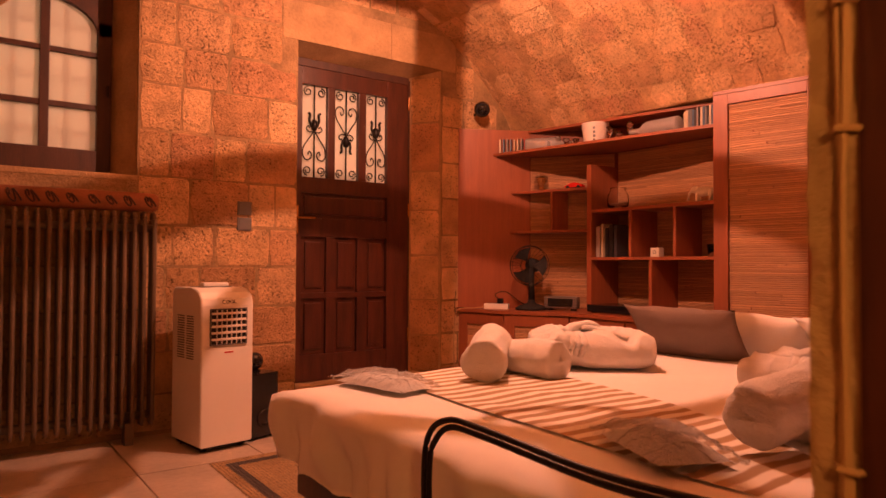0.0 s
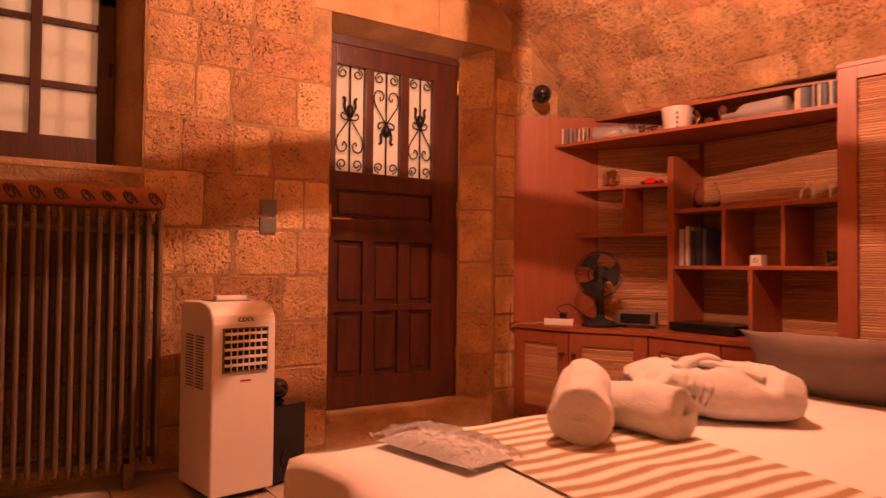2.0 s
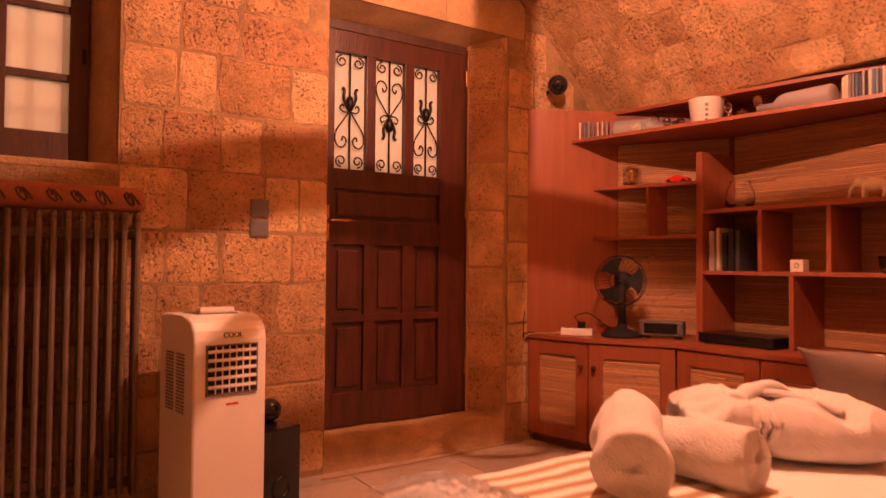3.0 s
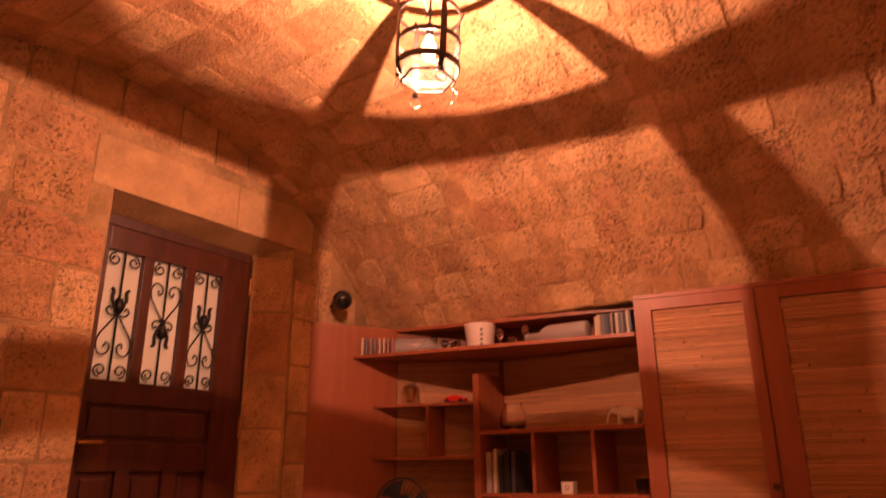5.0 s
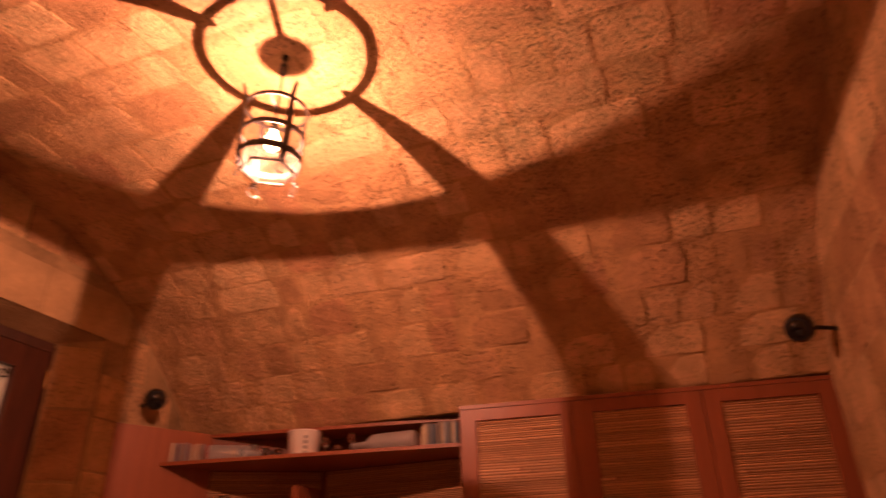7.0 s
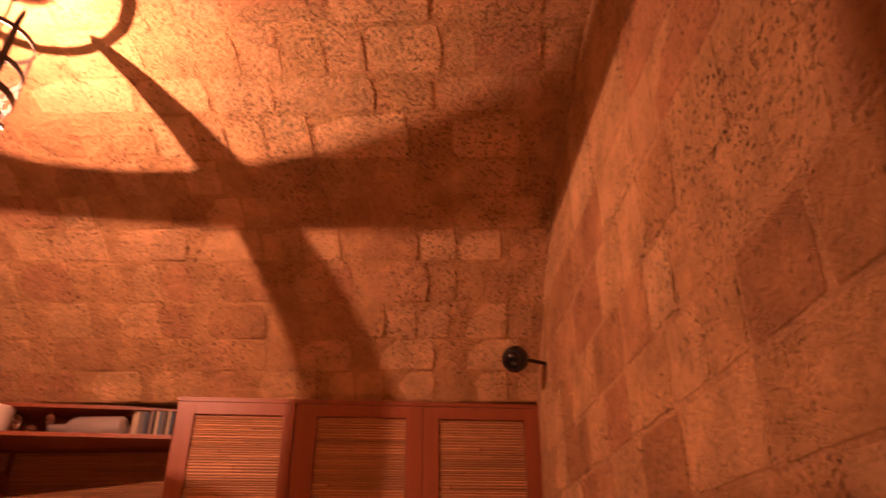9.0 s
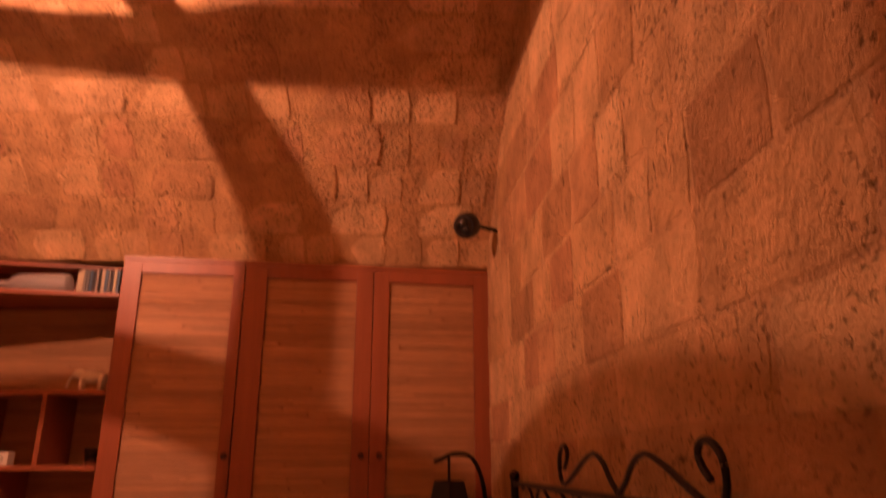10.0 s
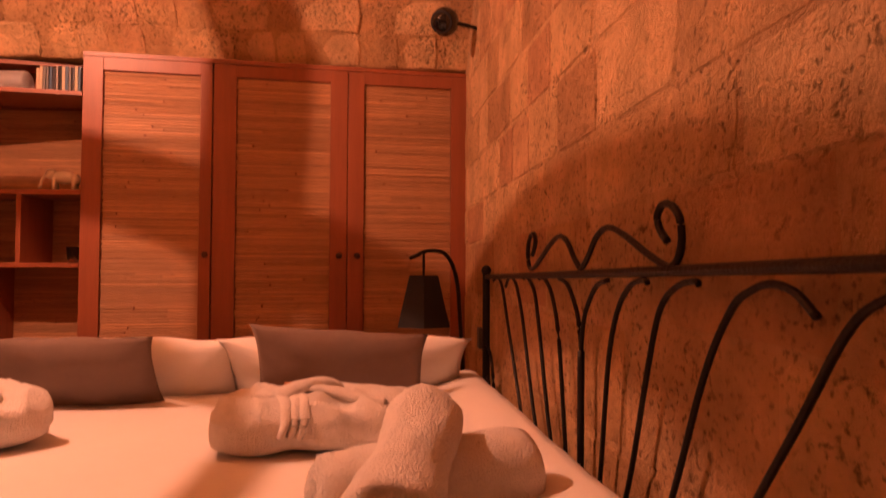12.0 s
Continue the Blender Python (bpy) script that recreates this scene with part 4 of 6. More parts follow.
grid_surface(bm, drape, 90, 105)
part("sheet", bm, SHEET, bed, "creased white sheet hanging over the sides", smooth=True)
boxed("mattress", (BX0 + 0.03, BX1 - 0.01, bed_wall(1.8) + 0.075, BY1 - 0.03, 0.26, BTOP - 0.025), SHEET, bed, 0.03)
boxed("base", (BX0 + 0.04, BX1 - 0.01, bed_wall(1.8) + 0.08, BY1 - 0.04, 0.17, 0.258), FRAME_WOOD, bed, 0.01)
for x in (BX0 + 0.09, BX1 - 0.1):
    for y in (0.42, BY1 - 0.09):
        boxed("leg", (x - 0.03, x + 0.03, y - 0.03, y + 0.03, 0.0, 0.172), BLACK_MATT, bed, 0.004)

runner = thing("bed_runner", "tan and cream striped runner across the bed foot", "bed runner")


def runner_point(u, v, lift=0.0):
    y = 0.30 + (BY1 + 0.004 - 0.30) * v
    foot_x = 1.205 + 0.075 * (y - 0.9) + 0.012 * noise.noise((v * 4, 2, 0))
    head_x = 1.80 - (0.32 if y < 1.5 else 0.25) * (y - 1.5) ** 2
    x = foot_x + (max(head_x, foot_x + 0.2) - foot_x) * u
    z = BTOP + 0.0065 + lift + 0.006 * noise.noise((x * 2.2, y * 2.2, 0)) + 0.004 * noise.noise((x * 7, y * 5, 3)) + 0.0035 * max(0.0, noise.noise((u * 6, v * 13, 3)))
    return (x, y, z - (0.012 if v > 0.985 else 0))


bm = bmesh.new()
grid_surface(bm, runner_point, 36, 100)
part("cloth", bm, RUNNER, runner, smooth=True)

# headboard along the wall
head = thing("iron_headboard", "black wrought iron bed rail with scrolls and bowed bars", "headboard")


def hb(x, z, off=0.032):
    return (x, bed_wall(x) + off, z)


def iron(name, pts, r=0.008, n=6):
    return part(name, sweep(bmesh.new(), smooth_path([hb(x, z) for x, z in pts], n), r, 8), IRON, head, smooth=True)


MID, HALF, RAILZ = 1.925, 1.065, 0.918
HBX0, HBX1 = MID - HALF, MID + HALF
part("top_rail", sweep(bmesh.new(), [hb(HBX0, RAILZ + 0.014), hb(MID, RAILZ), hb(HBX1, RAILZ - 0.012)], 0.0085, 8), IRON, head)
part("lower_rail", sweep(bmesh.new(), [hb(HBX0, 0.33), hb(HBX1, 0.33)], 0.011, 8), IRON, head)
for x in (HBX1, HBX0):
    part("post", sweep(bmesh.new(), [hb(x, 0.0), hb(x, RAILZ + 0.002)], 0.0135, 10), IRON, head)
    bm = bmesh.new()
    bmesh.ops.create_icosphere(bm, subdivisions=2, radius=0.019, matrix=Matrix.Translation(hb(x, RAILZ + 0.012)))
    part("finial", bm, IRON, head, smooth=True)
# bars that fan out from a low sheaf and bow over at the rail, alike on both sides of the middle
FAN = (
    ((0.0, 0.74), (0.004, 0.782), (0.028, 0.84), (0.09, 0.893), (0.155, 0.907)),
    ((0.07, 0.34), (0.115, 0.558), (0.158, 0.765), (0.206, 0.858), (0.262, 0.899), (0.315, 0.909), (0.33, 0.905)),
    ((0.13, 0.34), (0.245, 0.555), (0.330, 0.772), (0.375, 0.865), (0.43, 0.900), (0.482, 0.909), (0.495, 0.905)),
    ((0.24, 0.34), (0.392, 0.56), (0.505, 0.78), (0.575, 0.874), (0.62, 0.900), (0.66, 0.908), (0.70, 0.900), (0.735, 0.876)),
    ((0.40, 0.34), (0.575, 0.59), (0.705, 0.765), (0.775, 0.862), (0.82, 0.895), (0.875, 0.906), (0.93, 0.893)),
)
for sg in (-1, 1):
    for pts in FAN:
        iron("bar", [(MID + sg * dx, z) for dx, z in pts], 0.0050)
    iron("cresting", [(MID + sg * dx, z) for dx, z in ((0.0, 0.926), (0.045, 0.953), (0.094, 0.990), (0.155, 1.005), (0.231, 0.988), (0.325, 0.953), (0.399, 0.931), (0.432, 0.938), (0.447, 0.967), (0.441, 1.000), (0.415, 1.021), (0.385, 1.024), (0.367, 1.007), (0.379, 0.985), (0.401, 0.968))], 0.0060, 8)
iron("bar", [(MID + 0.012, 0.34), (MID + 0.006, 0.56), (MID, 0.76)], 0.0078)
# small arches near the far post
iron("bar", [(2.86, 0.34), (2.85, 0.52), (2.90, 0.625), (2.97, 0.66)], 0.0055)
iron("bar", [(2.90, 0.48), (2.93, 0.53), (2.97, 0.545)], 0.0055)

# bent double tube at the foot of the bed
foot = thing("foot_rail", "bent double black tube at the bed foot", "bed rail")
for off, dz in ((0.0, 0.0), (0.003, -0.0145)):
    base = [(0.985, 0.0), (0.985, 0.30), (0.988, 0.50), (0.965, 0.575), (0.905, 0.607), (0.83, 0.610), (0.70, 0.604), (0.58, 0.598), (0.49, 0.598), (0.38, 0.604), (0.26, 0.612), (0.17, 0.612), (0.13, 0.58), (0.12, 0.50), (0.12, 0.0)]
    part("tube", sweep(bmesh.new(), smooth_path([(0.838 + off, y + (0.0 if i > 3 else -4.5 * off) , max(0.0, z + (dz if i > 2 and i < 12 else 0))) for i, (y, z) in enumerate(base)], 6), 0.0062, 8), IRON, foot, smooth=True)


# ---- bedding ----
def pillow(name, label, category, at, w, h, t, mat, rot, seed, group="", puff=0.62):
    """A stuffed cushion; w across, h high, t thick, with pinched corners."""
    bm = bmesh.new()
    def f(sgn):
        def g(u, v):
            a, b = 2 * u - 1, 2 * v - 1
            k = (max(0, 1 - abs(a) ** 2.6) * max(0, 1 - abs(b) ** 2.6)) ** puff
            ease = 1 - 0.07 * (1 - abs(a) ** 3) * abs(b) ** 3 - 0.0
            ease2 = 1 - 0.07 * (1 - abs(b) ** 3) * abs(a) ** 3
            wr = 0.010 * noise.noise((a * 2.5 + seed, b * 2.5, sgn)) + 0.004 * noise.noise((a * 7 + seed, b * 7, sgn))
            return (a * w / 2 * ease2, sgn * (k * t / 2) + wr * (k > 0.05), b * h / 2 * ease)
        return g
    grid_surface(bm, f(1), 28, 22)
    grid_surface(bm, f(-1), 28, 22)
    bmesh.ops.remove_doubles(bm, verts=bm.verts, dist=0.0012)
    ob = part(name, bm, mat, None, smooth=True)
    ob.matrix_basis = pose(*at, *rot)
    return tagged(ob, label, category, group)


pillow("pillow", "plump white cotton pillow against the wardrobe", "pillow", (2.90, 1.53, 0.580), 0.72, 0.31, 0.16, SHEET, (-42, 0, 90), 1, "pillows")
pillow("pillow", "plump white cotton pillow against the wardrobe", "pillow", (2.90, 0.81, 0.584), 0.84, 0.33, 0.17, SHEET, (-44, 0, 92), 2, "pillows")
pillow("cushion", "grey-brown cotton scatter cushion leaning on a pillow", "cushion", (2.66, 1.625, 0.609), 0.52, 0.30, 0.11, GREY_CLOTH, (-38, 0, 95), 3, "cushions")
pillow("cushion", "grey-brown cotton scatter cushion leaning on a pillow", "cushion", (2.70, 0.815, 0.618), 0.55, 0.30, 0.105, GREY_CLOTH, (-30, -3, 88), 4, "cushions")


def towel_roll(label, at, length, r, rz, tilt, seed):
    """A rolled towel: a plump cylinder, spiral-wound at its ends, with an outer flap."""
    bm = bmesh.new()
    def f(u, v):
        a = v * 2 * math.pi
        q = (u - 0.5) * 2
        if abs(q) < 0.86:
            x, k = q / 0.86 * (length / 2 - r * 0.45), 1.0
            dent = 0.0
        else:
            e = (abs(q) - 0.86) / 0.14
            k = math.cos(e * math.pi / 2) ** 0.45 if e < 1 else 0.0
            x = math.copysign(length / 2 - r * 0.45 + r * 0.45 * math.sin(min(1, e * 1.6) * math.pi / 2), q)
            wind = math.sin(a + k * 15.0)
            x -= math.copysign(0.013 * max(0, wind) * (k < 0.97), q)
            dent = 0
        bulge = 1 + 0.16 * noise.noise((x * 6 + seed * 3, seed, 0.5)) + 0.09 * noise.noise((math.cos(a) * 1.3 + seed, math.sin(a) * 1.3, x * 9)) + 0.03 * noise.noise((math.cos(a) * 4 + seed, math.sin(a) * 4, x * 30))
        flap = 1.0 + 0.07 * max(0.0, 1 - ((a - 1.1) % (2 * math.pi)) / 3.6)
        rr = r * k * bulge * flap
        return (x, rr * math.cos(a) * 1.04, rr * math.sin(a) * 0.95)
    grid_surface(bm, f, 60, 56)
    bmesh.ops.remove_doubles(bm, verts=bm.verts, dist=0.0006)
    ob = part("rolled_towel", bm, TERRY, None, smooth=True)
    ob.matrix_basis = pose(*at, 0, tilt, rz)
    return tagged(ob, label, "towel", "rolled towels")


towel_roll("rolled white terry towel resting on another roll", (1.605, 1.705, 0.598), 0.31, 0.068, 43, -9, 1)
towel_roll("rolled white terry towel lying on the bed", (1.745, 1.70, 0.570), 0.37, 0.066, -79, 0, 2)
towel_roll("rolled white terry towel resting on another roll", (1.56, 0.59, 0.626), 0.36, 0.066, -10, -13, 3)
towel_roll("rolled white terry towel lying on the bed", (1.67, 0.56, 0.572), 0.39, 0.069, -68, 0, 4)


def robe(label, at, rz, seed, sx=0.25, sy=0.16, h=0.13):
    """A folded bathrobe: a flattened bundle with layered ends, bound by its belt."""
    top = thing("bathrobe", label, "bathrobe", at=at, rz=rz, group="folded bathrobes")

    def hull(x, a):
        """Point of the bundle's skin at length x and angle a about its axis."""
        q = abs(x) / sx
        end = max(0.0, 1 - max(0.0, (q - 0.55) / 0.45) ** 2.4) ** 0.5
        waist = 1 - 0.14 * math.exp(-((x + sx * 0.28) / 0.045) ** 2)
        ca, sa = math.cos(a), math.sin(a)
        rr = (abs(ca) ** 2.8 + abs(sa) ** 2.8) ** (-1 / 2.8)
        wob = 1 + 0.14 * noise.noise((x * 5 + seed, ca * 1.2, sa * 1.2))
        y = sy * rr * ca * waist * wob * (0.72 + 0.28 * end)
        z = h * 0.5 * (1 + rr * sa * waist * wob * (0.55 + 0.45 * end))
        return Vector((x, y, max(0.0, z)))

    bm = bmesh.new()

    def f(u, v):
        a = v * 2 * math.pi
        q = 2 * u - 1
        if abs(q) < 0.84:
            x, k = q / 0.84 * sx, 1.0
        else:
            k = 1 - (abs(q) - 0.84) / 0.16
            x = math.copysign(sx - 0.016 * math.sin(k * 17.0) ** 2 * (k < 0.96) + 0.012 * (1 - k), q)
        p = hull(max(-sx, min(sx, x)), a)
        c = Vector((x, 0.0, h * 0.42))
        p = c + (Vector((x, p.y, p.z)) - c) * (max(0.0, k) ** 0.8)
        if k == 1.0 and p.z > 0.25 * h:
            fold = 1 - abs(noise.noise((p.x * 8 + p.y * 9 + seed, p.y * 8 - p.x * 5, seed))) * 2.2
            fan = 1 - abs(math.sin(28 * (p.y + 0.55 * abs(p.x + sx * 0.28)) + 2.5 * noise.noise((p.x * 4, p.y * 4, seed))))
            p.z += 0.024 * (fold - 0.5) + 0.012 * fan * math.exp(-((p.x + sx * 0.28) / 0.13) ** 2) + 0.006 * noise.noise((p.x * 19, p.y * 19, seed))
        return tuple(p)
    grid_surface(bm, f, 130, 90)
    bmesh.ops.remove_doubles(bm, verts=bm.verts, dist=0.0006)
    part("body", bm, TERRY, top, smooth=True)

    def strip(pts, w, name, flat, rough=0.008):
        bm = sweep(bmesh.new(), smooth_path(pts, 10), w, 12, flat=flat)
        for vt in bm.verts:
            vt.co += Vector((noise.noise(vt.co * 18), noise.noise(vt.co * 18 + Vector((5, 0, 0))), noise.noise(vt.co * 18 + Vector((0, 5, 0))))) * rough
        return part(name, bm, TERRY, top, smooth=True)
    # three turns of the belt side by side
    for k in range(3):
        xb = -sx * 0.28 + (k - 1) * 0.021
        strip([tuple(hull(xb + 0.01 * math.sin(t), math.radians(-20 + t * 22)) * 1.0 + Vector((0, 0.004 * math.cos(math.radians(-20 + t * 22)), 0.006))) for t in range(11)], 0.0125, "belt", 0.7, 0.004)
    # knot and loose ends on top, lapel folded across
    kx = -sx * 0.22
    strip([(kx - 0.05, -sy * 0.35, h * 0.98), (kx - 0.01, -sy * 0.15, h * 1.12), (kx + 0.045, 0.0, h * 1.17), (kx + 0.08, sy * 0.12, h * 1.08), (kx + 0.085, sy * 0.3, h * 0.98)], 0.024, "knot", 0.7)
    strip([(kx + 0.01, sy * 0.05, h * 1.05), (kx + 0.05, -sy * 0.25, h * 1.1), (kx + 0.13, -sy * 0.45, h * 1.0), (sx * 0.55, -sy * 0.55, h * 0.86)], 0.020, "belt_end", 0.55)
    strip([(kx + 0.03, sy * 0.6, h * 0.92), (sx * 0.15, sy * 0.35, h * 1.0), (sx * 0.5, sy * 0.05, h * 0.98), (sx * 0.86, -sy * 0.25, h * 0.66)], 0.034, "lapel", 0.4)
    strip([(-sx * 0.96, sy * 0.3, h * 0.40), (-sx * 0.75, sy * 0.15, h * 0.88), (-sx * 0.45, -sy * 0.05, h * 0.97), (-sx * 0.3, -sy * 0.1, h * 0.96)], 0.036, "sleeve", 0.42)
    return top


robe("folded white terry bathrobe bound with its belt", (2.12, 1.70, BTOP), -40, 5, 0.235, 0.165, 0.14)
robe("folded white terry bathrobe bound with its belt", (2.19, 0.80, BTOP), -82, 9, 0.25, 0.145, 0.125)
sachet = thing("sachet", "small orange-brown packet on the folded robe", "packet", at=(2.30, 0.89, BTOP + 0.118), rz=25)
part("packet", box(bmesh.new(), -0.03, 0.03, -0.02, 0.02, 0, 0.012, 0.004), LEATHER, sachet)


def packet(label, at, rz, w, d, seed):
    """A folded cloth in a clear plastic bag."""
    top = thing("plastic_packet", label, "packet", at=at, rz=rz, group="packed slippers")
    bm = bmesh.new()
    grid_surface(bm, lambda u, v: ((u - 0.5) * w * 0.86, (v - 0.5) * d * 0.8, 0.006 + 0.028 * (1 - abs(2 * u - 1) ** 4) * (1 - abs(2 * v - 1) ** 4) + 0.003 * noise.noise((u * 6, v * 6, seed))), 20, 14)
    part("cloth", bm, TERRY, top, smooth=True)
    bm = bmesh.new()
    grid_surface(bm, lambda u, v: ((u - 0.5) * w, (v - 0.5) * d, 0.008 + 0.034 * (1 - abs(2 * u - 1) ** 4) * (1 - abs(2 * v - 1) ** 4) + 0.014 * noise.noise((u * 13, v * 9, seed)) + 0.011 * (0.5 - abs(noise.noise((u * 17, v * 12, seed + 2)))) + 0.006 * noise.noise((u * 34, v * 26, seed))), 60, 40)
    part("bag", bm, FILM, top, "crinkled clear plastic bag").visible_shadow = False
    return top


packet("white slippers in a crinkled clear bag", (1.195, 1.735, BTOP + 0.010), -80, 0.36, 0.18, 3)
packet("white slippers in a crinkled clear bag", (1.27, 0.74, BTOP + 0.016), 66, 0.30, 0.20, 7)


# ---- radiator ----
rad = thing("radiator", "old cream column radiator under the window", "radiator")
RZ0, RZ1 = 0.09, 1.150
x = 0.905
while x > -0.2:
    fin = bmesh.new()
    sweep(fin, smooth_path([(x, 3.575, RZ0 + 0.02), (x, 3.575, RZ1 - 0.14), (x, 3.575, RZ1 - 0.08), (x, 3.575, RZ1 - 0.03), (x, 3.555, RZ1)], 3), 0.011, 8)
    sweep(fin, smooth_path([(x, 3.500, RZ0 + 0.02), (x, 3.500, RZ1 - 0.14), (x, 3.500, RZ1 - 0.08), (x, 3.500, RZ1 - 0.03), (x, 3.52, RZ1), (x, 3.555, RZ1 + 0.002)], 3), 0.011, 8)
    box(fin, x - 0.006, x + 0.006, 3.50, 3.575, RZ0, RZ1 - 0.06, 0.003)
    part("column", fin, RADIATOR, rad, smooth=False)
    x -= 0.0465
for z in (RZ0 + 0.05, RZ1 - 0.07):
    part("header_pipe", sweep(bmesh.new(), [(0.905, 3.54, z), (-0.2, 3.54, z)], 0.02, 10), RADIATOR, rad, smooth=True)
for xx in (0.80, -0.1):
    part("foot", box(bmesh.new(), xx - 0.02, xx + 0.02, 3.5, 3.58, 0.0, RZ0 + 0.02, 0.003), RADIATOR, rad)
part("bracket", box(bmesh.new(), 0.3, 0.33, 3.58, 3.665, 0.9, 0.93), RADIATOR, rad)
jar = thing("clay_humidifier", "long terracotta radiator humidifier with dark scroll relief", "humidifier")
HX0, HX1, HZ = -0.1, 0.925, 1.212
part("trough", sweep(bmesh.new(), [(HX0, 3.545, HZ), (HX1 - 0.02, 3.545, HZ), (HX1, 3.545, HZ)], [0.048, 0.048, 0.040], 16), CLAY, jar, smooth=True)
rj = random.Random(8)
x = 0.0
while x < 0.88:
    c = rj.uniform(0.02, 0.03)
    pts = [(x + c * 1.6 * t / 14 + 0.012 * math.cos(t * 0.9), 3.498 + 0.0, HZ + c * math.sin(t * 0.75)) for t in range(15)]
    part("relief", sweep(bmesh.new(), smooth_path(pts, 2), 0.0045, 6), FRAME_WOOD, jar, "dark painted scroll", smooth=True)
    x += rj.uniform(0.07, 0.10)

# ---- air conditioner ----
AW, AD, AH = 0.272, 0.32, 0.785
ac = thing("air_conditioner", "white portable air conditioner on the floor", "air conditioner", at=(1.032, 3.125, 0), rz=9)
# local: x across the front, y into the body
bm = bmesh.new()
prof = [(0.0, 0.03), (0.0, AH - 0.085), (0.008, AH - 0.05), (0.03, AH - 0.022), (0.065, AH - 0.006), (0.11, AH), (AD - 0.02, AH), (AD, AH - 0.02), (AD, 0.03)]
sides = [[bm.verts.new((xx, y, z)) for y, z in prof] for xx in (0.0, AW)]
n = len(prof)
bm.faces.new(sides[0])
bm.faces.new(sides[1][::-1])
for i in range(n):
    bm.faces.new((sides[0][i], sides[1][i], sides[1][(i + 1) % n], sides[0][(i + 1) % n]))
bmesh.ops.bevel(bm, geom=[e for e in bm.edges if abs(e.verts[0].co.x - e.verts[1].co.x) < 1e-6], offset=0.012, segments=3, profile=0.6, affect="EDGES")
part("body", bm, WHITE_PLASTIC, ac)
grille = new("air_grille")
grille.parent = ac
gx0, gx1, gz0, gz1 = 0.048, 0.228, 0.515, 0.680
part("recess", box(bmesh.new(), gx0, gx1, -0.003, 0.002, gz0, gz1), BLACK_MATT, grille)
for a, b, c, d in ((gx0 - 0.006, gx1 + 0.006, gz1, gz1 + 0.006), (gx0 - 0.006, gx1 + 0.006, gz0 - 0.006, gz0), (gx0 - 0.006, gx0, gz0, gz1), (gx1, gx1 + 0.006, gz0, gz1)):
    part("rim", box(bmesh.new(), a, b, -0.008, 0.003, c, d, 0.001), GREY_PLASTIC, grille)
for i in range(5):
    z = gz0 + 0.018 + i * 0.031
    bm = box(bmesh.new(), gx0, gx1, -0.012, -0.003, z, z + 0.011, 0.002)
    part("slat", bm, WHITE_PLASTIC, grille)
for i in range(6):
    xx = gx0 + 0.026 + i * 0.0256
    part("vane", box(bmesh.new(), xx, xx + 0.003, -0.009, -0.0032, gz0, gz1), WHITE_PLASTIC, grille)


def lettering(text, size, m, mat, parent, name="lettering"):
    cu = bpy.data.curves.new(name, "FONT")
    cu.body, cu.size, cu.extrude, cu.align_x = text, size, 0.0006, "CENTER"
    cu.materials.append(mat)
    ob = new(name, cu)
    ob.matrix_basis = m
    ob.parent = parent
    return ob


lettering("COOL", 0.026, pose(0.142, 0.000, 0.709, 84, 0, 0), BLACK_PLASTIC, ac)
part("badge", box(bmesh.new(), 0.118, 0.165, -0.001, 0.001, 0.470, 0.477), RED_PAINT, ac, "small red brand mark")
# side vents and top controls
for k in range(2):
    for i in range(18):
        z = 0.44 + i * 0.012
        part("vent_slot", box(bmesh.new(), -0.0012, 0.002, 0.08 + k * 0.10, 0.155 + k * 0.10, z, z + 0.006), GREY_PLASTIC, ac)
part("control_panel", box(bmesh.new(), 0.06, 0.215, 0.12, 0.26, AH - 0.001, AH + 0.003, 0.001), GREY_PLASTIC, ac)
part("underside", box(bmesh.new(), 0.02, AW - 0.02, 0.03, AD - 0.02, 0.012, 0.032), BLACK_MATT, ac)
for xx in (0.04, AW - 0.04):
    for yy in (0.05, AD - 0.05):
        part("castor", sweep(bmesh.new(), [(xx - 0.012, yy, 0.015), (xx + 0.012, yy, 0.015)], 0.015, 10), BLACK_PLASTIC, ac)
remote = thing("remote_control", "white remote control on top of the air conditioner", "remote control", at=(1.15, 3.31, AH + 0.003), rz=6)
part("case", box(bmesh.new(), -0.065, 0.065, -0.022, 0.022, 0, 0.02, 0.006), WHITE_PLASTIC, remote)

# loudspeakers on the floor
sub = thing("subwoofer", "black box loudspeaker on the floor", "loudspeaker", at=(1.40, 3.26, 0), rz=20)
part("cabinet", box(bmesh.new(), -0.09, 0.09, 0.0, 0.26, 0.012, 0.335, 0.004), BLACK_PLASTIC, sub)
bm = lathe(bmesh.new(), [(0.028, 0.0), (0.030, 0.004), (0.044, 0.008), (0.047, 0.004), (0.047, 0.0)], 28)
bmesh.ops.transform(bm, matrix=pose(0.0, 0.0, 0.105, 90, 0, 0), verts=bm.verts)
part("port_ring", bm, BLACK_PLASTIC, sub, smooth=True)
for xx in (-0.07, 0.07):
    part("foot", box(bmesh.new(), xx - 0.015, xx + 0.015, 0.02, 0.24, 0, 0.013), BLACK_MATT, sub)


